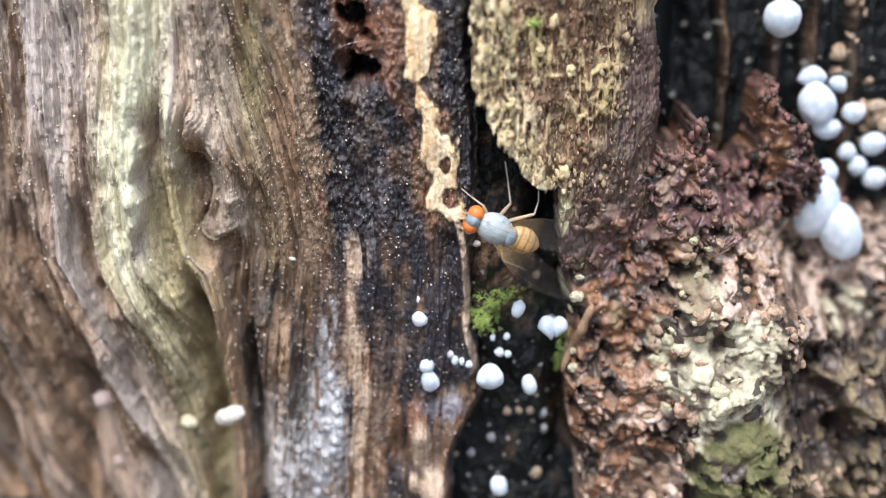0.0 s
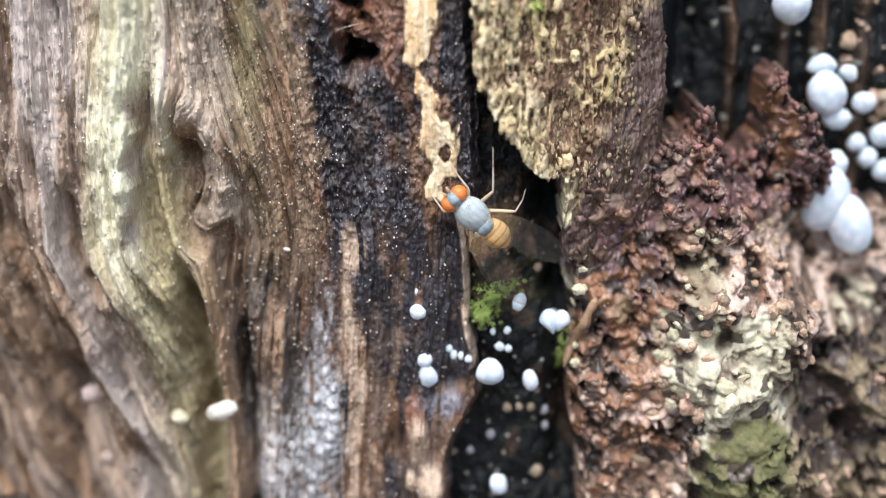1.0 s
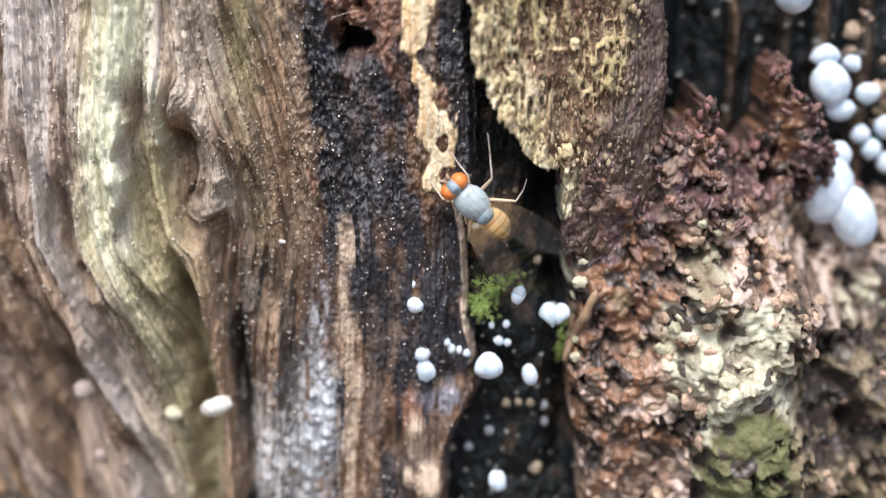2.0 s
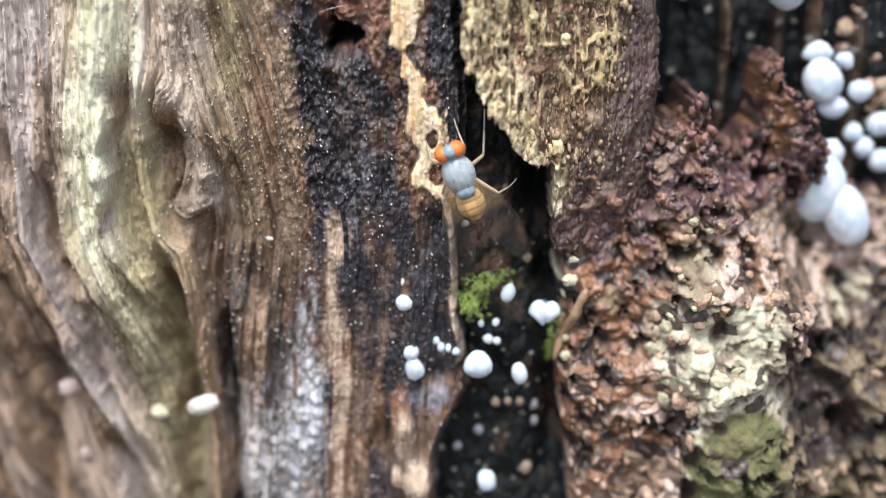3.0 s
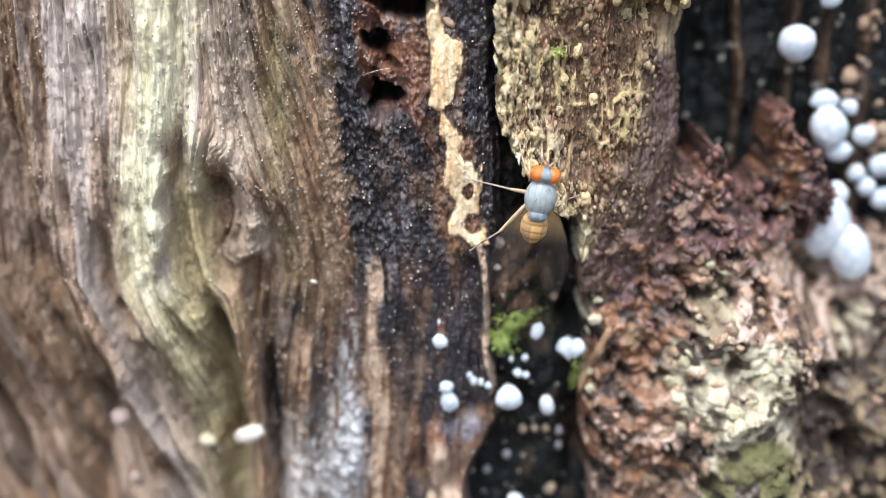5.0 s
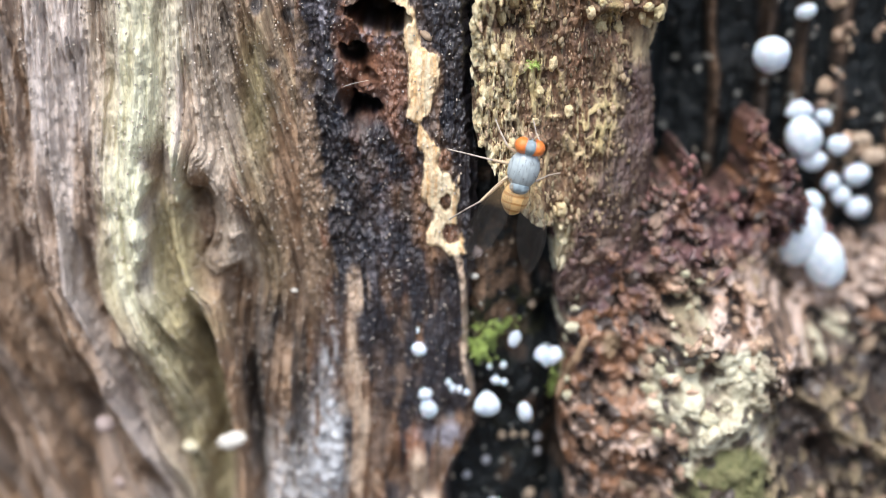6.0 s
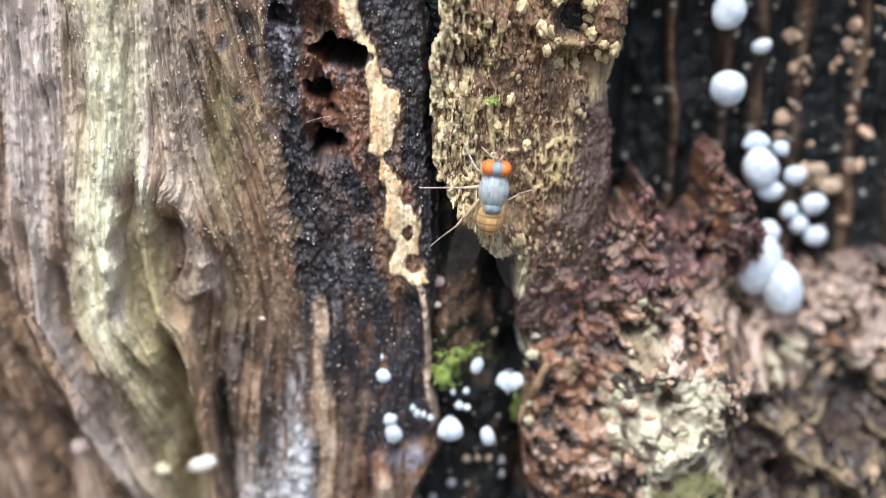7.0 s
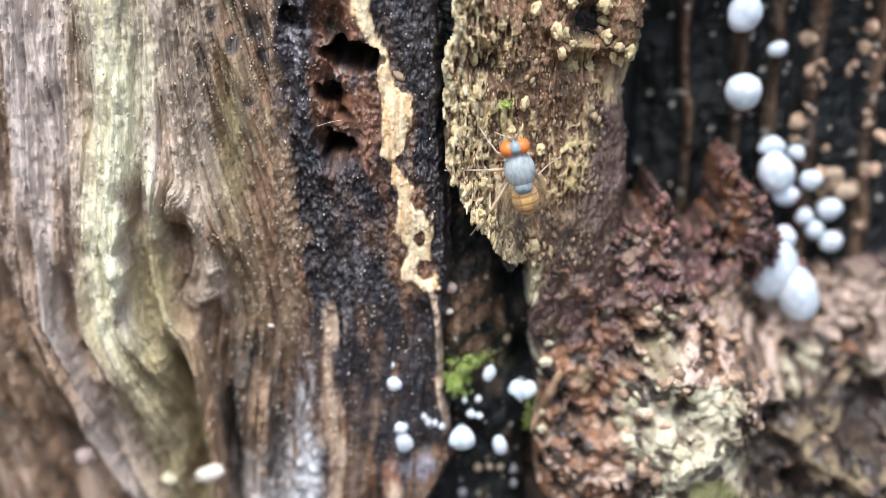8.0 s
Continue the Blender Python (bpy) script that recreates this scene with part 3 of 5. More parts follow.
    rust = 0.45 * plug + 0.95 * spot(x, z, -2.7, 10.0, 1.2, 2.0, 0.6) + 0.7 * step(0.0, 0.3, lump + 0.3 * fine) * upper + 0.8 * spot(x, z, -4.6, 7.4, 0.5, 1.4, 0.5) + (0.9 * spot(x, z, -4.2, 15.4, 2.3, 2.6, 0.5) + 0.9 * spot(x, z, -4.0, 12.0, 1.8, 2.6, 0.5)) * step(-0.6, 0.0, layers_noise(x * 1.4, z * 1.0, 3, 147)) \
        + 1.1 * spot(x, z, -1.4, -9.6, 0.9, 1.7, 0.6)
    tan = 1.25 * spot(x, z, -4.5, -0.1, 0.6, 1.1, 0.7) * step(-0.5, 0.1, fine) + 0.75 * np.exp(-((x + 4.75 - 1.2 * lump) / 0.7) ** 2) * step(-1, -2.5, z) * step(-0.25, 0.4, fine + 0.5 * wide + 0.3 * lump) \
        + 0.8 * thread_mask(x, z) + 0.75 * spot(x, z, -1.2, -10.6, 0.55, 1.4, 0.5) + 0.9 * spot(x, z, -0.55, -13.3, 0.7, 1.2, 0.4) + 0.85 * spot(x, z, -1.6, -13.0, 0.28, 0.6, 0.4) \
        + 0.6 * step(0.1, 0.3, x - streak_line(z) - streak_half(z)) * step(1.0, 0.6, x - streak_line(z)) * step(0.0, 0.3, layers_noise(x * 5, z * 4, 2, 141)) * step(2, 3, z) * step(7, 6, z)
    bloom = 0.7 * spot(x, z, -6.1, -9.6, 0.6, 2.4, 0.5) + 0.75 * spot(x, z, -6.5, -10.0, 1.2, 4.6, 0.8) * step(-0.7, 0.3, layers_noise(x * 3.5, z * 1.6, 3, 139)) + 0.6 * spot(x, z, -6.0, -3.7, 0.5, 1.9, 0.9) * step(-0.3, 0.4, layers_noise(x * 4, z * 1.6, 3, 143)) \
        + 0.5 * spot(x, z, -7.4, -13, 1.0, 2.8, 0.6)
    # bluish film in patches; between edge and streak a painted grey-blue sheen
    film = (0.8 * spot(x, z, -5.8, 15.0, 0.9, 0.9, 0.8) + 0.6 * spot(x, z, -3.5, 13.4, 1.2, 0.7, 0.8) + 0.55 * spot(x, z, -6.6, 12.0, 0.7, 2.2, 0.8)) * step(-0.4, 0.3, layers_noise(x * 3, z * 3, 3, 155)) + 0.32 * step(0.2, 1.0, x - edge) * step(-1.6, -2.6, x) * step(7.5, 4.5, z) * step(-2, 1, z) * step(-0.1, 0.4, fine + 0.4 * layers_noise(x * 2.5, z * 0.8, 3, 151)) + 1.0 * spot(x, z, 0.5, -8.7, 1.1, 0.7, 0.6) * step(-0.5, 0.2, fine) + 0.25 * spot(x, z, -1.2, -8.4, 0.5, 0.5, 0.5)
    # continuity with the weathered wood beside it
    return {"grain": grain, "char": char, "brown": brown, "rust": rust, "pale": 1.6 * bare ** 1.6, "tan": tan, "bloom": bloom, "film": film,
            "wood": 1.25 * step(0.3, -0.8, x - edge + 0.5 * fine + 0.8 * lump) * step(-4, 0, z)}


SPLIT_X = -7.4
HEIGHTS = np.arange(-17.5, 21.0, 0.07)
relief("weathered_wood", np.linspace(-31, SPLIT_X, 420), HEIGHTS, wood_depth, wood_masks, lambda x, z: x < 99, WOOD, trunk, 14.0,
       "grey-brown furrowed weathered wood with a pale lichen crest and a knot")
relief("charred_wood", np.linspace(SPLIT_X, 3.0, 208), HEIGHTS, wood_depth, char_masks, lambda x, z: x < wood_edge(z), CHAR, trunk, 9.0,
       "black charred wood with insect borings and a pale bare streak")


def hollow_depth(x, z):
    y = 2.3 + 0.5 * layers_noise(x * 0.6, z * 0.4, 3, 201) + 0.25 * layers_noise(x * 2.2, z * 1.6, 3, 203) + 0.06 * layers_noise(x * 8, z * 7, 2, 205)
    y = y - 1.3 * np.exp(-((x - 2.2) / 1.0) ** 2) * step(7, -1, z) * step(-6.5, -4, z) - 0.9 * step(3, 8, z) * step(4.0, 1.5, x)
    y = y + 2.6 * hump(x, z, 5.7, 2.2, 0.9, 1.7) + 2.2 * hump(x, z, 6.3, -2.6, 0.9, 1.2) + 2.0 * hump(x, z, 6.8, -11.0, 0.9, 3.5)
    y = y - 0.8 * hump(x, z, 3.4, -6.0, 2.2, 2.0) - 0.9 * hump(x, z, 3.0, -0.8, 1.6, 2.4)
    return y


def hollow_masks(x, z):
    grain = np.clip(0.45 + 0.7 * layers_noise(x * 3, z * 1.6, 3, 207), 0, 1)
    d, _, number = grains(x * 1.6, z * 1.6, 209)
    speck = 1.1 * (d < 0.015 + 0.13 * number) * (number > 0.8) * step(4, 0, z)
    mossy = 0.75 * spot(x, z, 3.4, -2.6, 2.4, 2.2, 0.8) * step(-0.4, 0.5, layers_noise(x * 2, z * 2, 3, 211)) + 0.2 * step(-6, -9, z) * step(0.0, 0.6, layers_noise(x * 1.2, z, 3, 213))
    brown = 0.85 * spot(x, z, 3.0, -0.2, 1.8, 3.0, 0.8) * step(-0.5, 0.2, layers_noise(x * 1.5, z * 1.2, 3, 217)) + 0.35 * step(0.3, 0.6, layers_noise(x * 0.8, z * 0.5, 2, 215))
    return {"grain": grain, "mossy": mossy, "brown": brown, "speck": speck}


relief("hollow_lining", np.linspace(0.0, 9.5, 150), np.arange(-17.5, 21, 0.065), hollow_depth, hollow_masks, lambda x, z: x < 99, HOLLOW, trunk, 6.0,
       "wet lining of a narrow hollow, near-black for shade, flecked with pale specks")


# ---- the bark plate ----


def bark_left(z):
    return curve(z, (21, 1.9), (15.9, 2.05), (14.5, 1.55), (12.5, 1.65), (10.3, 1.75), (8.7, 2.0), (7.4, 2.7), (5.5, 3.75), (4.3, 4.7), (3.9, 5.6), (3.6, 6.2)) + 0.42 * layers_noise(z * 1.6, z * 0 + 3.5, 4, 301, 0.7)


def bark_right(z):
    return curve(z, (21, 12.0), (15.3, 11.9), (14.4, 11.9), (13.0, 11.4), (12.6, 11.15), (9.5, 11.5), (6.6, 11.5), (4.0, 11.3), (2, 11.8), (-7, 12.4)) + 0.18 * layers_noise(z * 1.6, z * 0 + 7.5, 3, 303)


def bark_bottom(x):
    return np.interp(x, (3.5, 4.8, 5.8, 6.2, 6.25, 7.4, 8, 12), (4.6, 4.0, 3.75, 3.6, -0.6, -0.9, -6.0, -6.0)) + 0.25 * layers_noise(x * 1.8, x * 0 + 2.5, 3, 305)


def bark_base(x, z):
    return -1.85 + 0.40 * (x - 1.8) + 0.11 * (np.maximum(z, 4) - 10) + 0.22 * np.maximum(0, 3 - z) + 0.5 * step(6, 2, z) * step(10, 6, x) - 0.5 * np.exp(-((x - bark_left(z)) / 0.5) ** 2) + 0.35 * hump(x, z, 4.5, 9, 2, 3)


def bark_cells(x, z):
    wx = x + 0.22 * layers_noise(x * 1.1, z * 0.6, 3, 307)
    wz = z + 0.5 * layers_noise(x * 0.9, z * 0.5, 3, 308)
    coarse = grains(wx / 0.48, wz / 1.05, 311)
    fine = grains(wx / 0.17, wz / 0.42, 313)
    return coarse, fine


def bark_near(x, z):
    """1 along the ragged left side, 0 on the firmer rest."""
    return step(3.6, 0.6, x - bark_left(z) + 0.8 * layers_noise(x * 0.5, z * 0.4, 2, 319))


def worms(x, z, wide, tall, seed):
    """Short winding crests that run mostly up and down: 1 on a crest, 0 between."""
    n = soft_noise(x / wide + 0.4 * soft_noise(x * 0.9, z * 0.7, seed + 1), z / tall + 0.3 * soft_noise(x * 1.3, z * 0.6, seed + 2), seed)
    return 1 - step(0.24, 0.44, np.abs(n))


def bark_crust(x, z):
    """The broken pale crust over the brown bark: 1 where it stands, 0 where it has crumbled away."""
    crust = np.maximum(worms(x, z, 0.31, 1.15, 341), 0.5 * worms(x, z, 0.2, 0.55, 345))
    return crust * step(-0.55, 0.05, layers_noise(x * 1.2, z * 0.6, 3, 349))


def bark_rough(x, z):
    """How strongly the crust stands out: most on the ragged left side, least on the worn right side and low down."""
    return (0.55 + 0.45 * bark_near(x, z)) * step(11.2, 8.5, x + 0.34 * np.maximum(0, 8 - z)) * (1 - 0.8 * step(4.5, 2.5, z))


def bark_depth(x, z):
    (d1, d2, number), (f1, f2, other) = bark_cells(x, z)
    near = bark_near(x, z)
    y = bark_base(x, z) + 0.6 * layers_noise(x * 0.45, z * 0.3, 3, 315) + 0.18 * layers_noise(x * 1.5, z * 0.7, 3, 316)
    y = y - near * 0.5 * (number - 0.35) * step(0.02, 0.22, d2 - d1) - 0.10 * step(0.02, 0.35, f2 - f1) * other
    y = y + 0.2 - 0.45 * bark_crust(x, z) * (0.12 + 0.88 * bark_rough(x, z))
    y = y + 0.28 * (0.7 - ridges(x * 1.7 + 0.3 * layers_noise(x, z * 0.5, 2, 318), z * 0.20, 4, 317))
    ledge = step(14.2, 14.8, z + 0.5 * layers_noise(x * 0.8, z * 0.3, 3, 331)) * step(6.4, 8.0, x)
    y = y - 1.1 * ledge + 0.5 * np.exp(-((z - 13.9) / 0.5) ** 2) * step(6.4, 8.0, x)
    y = y - 0.5 * (grains(x / 0.6, z / 0.65, 333)[2] - 0.3) * step(12.5, 14.5, z) + 0.35 * (0.7 - ridges(x * 0.6, z * 0.3, 3, 335))
    y = y + 1.8 * hump(x, z, 3.6, 14.4, 0.75, 0.75) + 2.4 * hump(x + 0.3 * layers_noise(x, z, 2, 339), z, 8.9, 16.2, 0.95, 1.0) + 1.2 * hump(x, z, 5.6, 17.6, 1.2, 0.5) - 0.6 * hump(x, z, 10.4, 14.3, 0.6, 0.5) - 0.5 * hump(x, z, 7.2, 16.0, 1.0, 0.4)
    return y + 0.5 * step(0.35, 0.0, bark_right(z) - x)


def bark_masks(x, z):
    (d1, d2, number), (f1, f2, other) = bark_cells(x, z)
    patch = layers_noise(x * 0.45, z * 0.35, 3, 321)
    near = bark_near(x, z)
    crust = bark_crust(x, z)
    grain = np.clip(0.22 + 0.3 * near * (number - 0.4) + 0.2 * other + 0.40 * crust + 0.45 * layers_noise(x * 2.6, z * 0.5, 3, 323), 0, 1)
    cream = 0.9 * step(0.55, 0.1, x - bark_left(z) + 0.3 * patch) * (number > 0.3) + 0.5 * step(0.9, 0.3, x - 6.3 + 0.5 * layers_noise(x * 2, z * 0.8, 3, 341)) * step(4.4, 3.6, z) + 0.85 * near * crust * step(-0.1, 0.3, layers_noise(x * 0.8, z * 0.5, 2, 351) + 0.4 * near)
    brown = 0.95 * step(0.6, 0.2, crust) * step(11.5, 9.5, x) + 0.95 * step(-0.02, 0.25, patch + 0.4 * layers_noise(x * 1.8, z * 0.8, 3, 337)) * (number > 0.25) + 0.75 * step(6.5, 3.0, z + patch) + 0.5 * near * (number < 0.5) + 0.8 * spot(x, z, 6.8, 14.5, 1.8, 2.6, 0.6) + 0.9 * spot(x, z, 8.9, 16.2, 1.1, 1.1, 0.4) + 0.85 * spot(x, z, 8.6, 15.2, 3.0, 2.6, 0.6)
    olive = 0.75 * step(-0.35, 0.35, -patch) * step(10.5, 8.5, x) * step(4, 6, z) * (0.15 + 0.85 * crust)
    # purple, with brown in one, puts the two recesses' shade into the colour
    purple = 0.9 * spot(x, z, 8.9, 16.2, 0.9, 0.9, 0.4) + 0.9 * spot(x, z, 3.6, 14.4, 0.6, 0.6, 0.4) + 0.95 * step(8.7, 10.2, x + 0.9 * patch + 0.34 * np.maximum(0, 10 - z)) * step(13, 11, z) + 0.7 * step(4.2, 2.6, z + patch) * step(6.6, 8.2, x + patch)
    return {"grain": grain, "cream": cream, "brown": brown, "olive": olive, "purple": purple}


bark_plate = relief("bark_plate", np.linspace(1.2, 12.6, 228), np.arange(-7.0, 21, 0.065), bark_depth, bark_masks,
                    lambda x, z: (x > bark_left(z)) & (x < bark_right(z)) & (z > bark_bottom(x)), BARK, trunk, 2.2,
                    "crumbly olive-brown plate of granular bark with a cream fringe")

# ---- the rotten mass and the deep hollow behind it ----
ANCHORS = ((6.8, 2, 0.7), (8.5, 0, 1.1), (11.5, 3, 1.7), (13.4, 0.6, 0.8), (13.6, 5.5, 2.9), (17, 5.5, 4.6), (18.5, 2, 4.8), (22.2, -0.6, 8.6), (23.5, -3.2, 7.4), (20.7, -7, 2.2), (17.4, -5.2, -1.5),
           (14, -4, -1.2), (14, -7.3, -2.4), (16, -11, -2.0), (26, -5.5, 5.2), (25, -11, 2.6), (9.5, -5, 0.8), (10, -12, 0.6), (12, -8, 0.0), (31, -1, 7.0), (28, -16, 3.0))


def rot_base(x, z):
    total, weight = 0, 1e-6
    for cx, cz, d in ANCHORS:
        w = 1 / (((x - cx) / 1.15) ** 2 + (z - cz) ** 2 + 0.8) ** 2
        total, weight = total + w * d, weight + w
    return total / weight


def rot_top(x):
    return np.interp(x, (5, 6, 8, 11, 12, 13.2, 13.6, 14.0, 14.5, 16.6, 17.4, 17.6, 18.2, 18.7, 19.3, 19.9, 20.6, 21.6, 24, 31), (2.2, 3.8, 3.4, 4.6, 4.8, 5.0, 6.4, 6.0, 4.3, 3.4, 4.4, 7.6, 8.2, 6.6, 6.0, 5.6, 4.0, 2.4, 0.2, 1.4)) \
        + 0.55 * layers_noise(x * 1.9, x * 0 + 4.5, 4, 401)


def rot_left(z):
    return curve(z, (6, 6.2), (0.6, 6.3), (-1.8, 6.5), (-5, 7.0), (-8.2, 6.9), (-11.5, 7.5), (-17, 7.8)) + 0.3 * layers_noise(z * 1.1, z * 0 + 1.5, 3, 403)


def lump_mask(x, z):
    """The pale lichen-covered lump."""
    wob = 0.5 * layers_noise(x * 0.7, z * 0.7, 3, 405)
    return step(-0.4, 0.8, np.minimum(np.minimum(x - 11.2 - 0.30 * np.maximum(0, -6 - z), 18.2 - x), np.minimum(-3.2 - z + 0.08 * np.abs(x - 14), z + 9.3)) + wob)


def rot_depth(x, z):
    d1, d2, number = grains(x / 0.85 + 0.3 * layers_noise(x, z, 2, 407), z / 0.7, 409)
    f1, f2, other = grains(x / 0.38, z / 0.34, 411)
    y = rot_base(x, z) + 0.9 * layers_noise(x * 0.35, z * 0.4, 3, 413) + 0.35 * layers_noise(x * 1.1, z * 1.0, 3, 415)
    firm = step(12.0, 10.0, x) * step(-5, -1, z)
    y = y + (2.0 * layers_noise(x * 0.33, z * 0.36, 3, 451) + 0.9 * layers_noise(x * 0.8, z * 0.8, 3, 457)) * step(17.5, 19.5, x) * step(-3.5, -5.5, z)
    y = y + (1.0 * step(0.10, 0.42, -layers_noise(x * 1.1, z * 0.9, 4, 425, 0.6)) - 0.4) * (1 - 0.6 * lump_mask(x, z)) * (1 - 0.6 * firm)
    y = y + step(0.8, 2.4, z) * step(11.5, 12.5, x) * (1.0 * (0.7 - ridges(x * 0.55 + 0.3 * soft_noise(x, z, 441), z * 0.35, 3, 443)) + 0.6 * layers_noise(x * 1.6, z * 0.9, 3, 445))
    soft = spot(x, z, 16, -11.3, 2.6, 3.0, 0.3)
    y = y - (1 - 0.7 * firm) * (1 - 0.7 * soft) * (1 - 0.55 * lump_mask(x, z)) * (0.42 * (0.1 + 0.9 * number) * step(0.0, 0.6, d2 - d1) + 0.05 * step(0, 0.5, f2 - f1) * other + 0.5 * (ridges(x * 0.8 + 0.5 * soft_noise(x * 1.5, z * 1.5, 431), z * 0.9, 3, 433) - 0.7))
    y = y + firm * (0.55 * (0.7 - ridges(x * 1.2, z * 0.25, 3, 417)) + 0.12 * layers_noise(x * 4, z * 2.2, 3, 419))  + 2.6 * hump(x, z, 16.0, 4.0, 1.0, 1.7)
    y = y + 0.8 * step(0.5, 0.0, rot_top(x) - z) + 0.8 * step(0.5, 0.0, x - rot_left(z))
    y = y - 0.4 * np.exp(-((z - 1.4 - 0.05 * (x - 16)) / 0.35) ** 2) * step(12.5, 14, x) * step(20, 18, x)
    return y


def rot_masks(x, z):
    d1, d2, number = grains(x / 0.85 + 0.3 * layers_noise(x, z, 2, 407), z / 0.7, 409)
    f1, f2, other = grains(x / 0.38, z / 0.34, 411)
    patch, fine = layers_noise(x * 0.5, z * 0.5, 3, 421), layers_noise(x * 2.2, z * 2.0, 3, 423)
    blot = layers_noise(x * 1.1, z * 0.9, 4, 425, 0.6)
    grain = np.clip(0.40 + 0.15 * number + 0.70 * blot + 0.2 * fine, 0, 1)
    lump = lump_mask(x, z)
    face = spot(x, z, 16.2, -12.0, 2.6, 3.3, 0.22)
    pink = 0.4 * step(17.0, 19.5, x + patch) * step(2.0, 0.5, z) * step(-4.6, -3.2, z + 0.5 * patch) * step(-0.4, 0.1, blot) + 0.42 * step(0.2, 0.45, blot + 0.2 * fine) * step(0.5, 1.5, z) * step(11.5, 12.5, x) + 0.9 * step(0.6, -0.9, z + 0.9 * patch) * step(11.5, 13, x + patch) * step(-0.12, 0.30, blot + 0.35 * fine + 0.25 * (number - 0.5)) * (1 - 0.5 * step(-6, -8, z)) + 0.6 * (number > 0.78) * step(-3, -6, z) * step(9, 12, x) + 0.55 * (other > 0.75) * step(-5, -8, z) * step(13, 11, x)
    purple = 0.85 * step(0.5, 1.5, z + patch) * step(11.5, 12.5, x + patch) + 0.95 * step(12, 11, x) * step(-7, -2.5, z + patch) * step(-0.6, 0.0, patch)
    rust = 0.95 * spot(x, z, 18.0, 5.2, 1.0, 2.6, 0.5) * step(-0.3, 0.1, blot) + 0.6 * spot(x, z, 13.2, 4.5, 0.6, 1.8, 0.5) + 0.95 * spot(x, z, 9.2, -7, 2.8, 8.0, 0.6) * step(-0.25, 0.3, blot + 0.5 * layers_noise(x * 0.8, z * 0.3, 2, 461)) + 0.7 * step(0.1, 0.5, -patch) * step(1.5, -1, z) * step(9, 12, x) + 0.55 * step(0.05, 0.3, layers_noise(x * 0.9, z * 0.4, 3, 455)) * step(11, 9, x)
    # besides loose dark patches, near-black in the pits paints in their shade
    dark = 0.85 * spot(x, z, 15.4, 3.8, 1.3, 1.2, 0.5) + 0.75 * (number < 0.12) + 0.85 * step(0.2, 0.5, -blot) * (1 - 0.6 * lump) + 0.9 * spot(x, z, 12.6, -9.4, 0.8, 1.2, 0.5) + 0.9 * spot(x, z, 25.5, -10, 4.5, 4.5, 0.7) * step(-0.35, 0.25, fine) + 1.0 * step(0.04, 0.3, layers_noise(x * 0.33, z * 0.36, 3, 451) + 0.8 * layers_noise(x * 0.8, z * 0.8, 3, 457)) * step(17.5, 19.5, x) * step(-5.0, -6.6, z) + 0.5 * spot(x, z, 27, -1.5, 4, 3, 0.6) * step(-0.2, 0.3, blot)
    olive = 0.85 * step(17.5, 19, x) * step(-5, -6.5, z + patch) + 0.7 * spot(x, z, 13.3, -1.5, 0.9, 1.8, 0.6) + 0.6 * spot(x, z, 9.5, -3.5, 0.6, 0.8, 0.6)
    return {"grain": grain, "dark": dark, "purple": purple, "rust": rust, "pink": pink * (1 - 0.8 * lump), "lichen": 0.8 * spot(x, z, 24.6, -4.9, 3.2, 0.9, 0.6) * step(-0.4, 0.2, blot) + 1.1 * lump * (1 - face) * (0.72 + 0.9 * blot) + 0.7 * step(0.08, 0.3, -layers_noise(x * 0.33, z * 0.36, 3, 451) - 0.8 * layers_noise(x * 0.8, z * 0.8, 3, 457)) * step(17.5, 19.5, x) * step(-4.0, -6, z) + 0.9 * spot(x, z, 18.6, -10.6, 0.8, 1.8, 0.5) + 0.7 * spot(x, z, 25.5, -13.5, 1.0, 1.4, 0.6) + 0.85 * spot(x, z, 13.6, -2.0, 0.9, 2.2, 0.6) * step(-0.3, 0.2, fine) + 0.75 * spot(x, z, 13.6, -11, 0.45, 2.4, 0.5) + 0.7 * step(0.9, 0.2, x - rot_left(z)) * step(-0.2, 0.3, layers_noise(x * 1.8, z * 0.9, 3, 459)) * step(-8, -6, z),
            "moss": 1.3 * face, "olive": olive}


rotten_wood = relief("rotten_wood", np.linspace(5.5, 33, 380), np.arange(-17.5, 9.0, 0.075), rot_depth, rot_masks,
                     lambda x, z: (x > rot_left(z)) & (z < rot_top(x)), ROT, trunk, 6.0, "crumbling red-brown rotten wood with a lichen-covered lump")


def deep_depth(x, z):
    s = x + 0.4 * layers_noise(x * 0.2, z * 0.12, 2, 501)
    y = 9.6 + 1.2 * (0.7 - ridges(s * 0.45, z * 0.04, 3, 503)) + 0.5 * layers_noise(x * 0.9, z * 0.6, 3, 505) + 0.12 * layers_noise(x * 4, z * 3, 3, 507)
    for cx, w in ((16.0, 0.35), (18.9, 0.5), (21.2, 0.5), (23.5, 0.6), (27.2, 0.5), (30, 0.6)):
        y = y - 0.8 * np.exp(-((s - cx) / w) ** 2)
    return y - 3.5 * step(13.5, 11.5, x)


def deep_masks(x, z):
    s = x + 0.4 * layers_noise(x * 0.2, z * 0.12, 2, 501)
    grain = np.clip(0.4 + 0.6 * layers_noise(s * 2, z * 0.5, 3, 511), 0, 1)
    broken = layers_noise(x * 0.5, z * 0.25, 3, 513)
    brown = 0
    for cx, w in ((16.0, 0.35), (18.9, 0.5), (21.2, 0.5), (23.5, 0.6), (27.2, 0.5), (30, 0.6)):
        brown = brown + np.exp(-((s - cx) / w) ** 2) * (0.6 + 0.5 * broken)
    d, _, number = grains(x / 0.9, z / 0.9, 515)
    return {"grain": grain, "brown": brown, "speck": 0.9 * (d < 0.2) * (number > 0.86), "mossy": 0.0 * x}


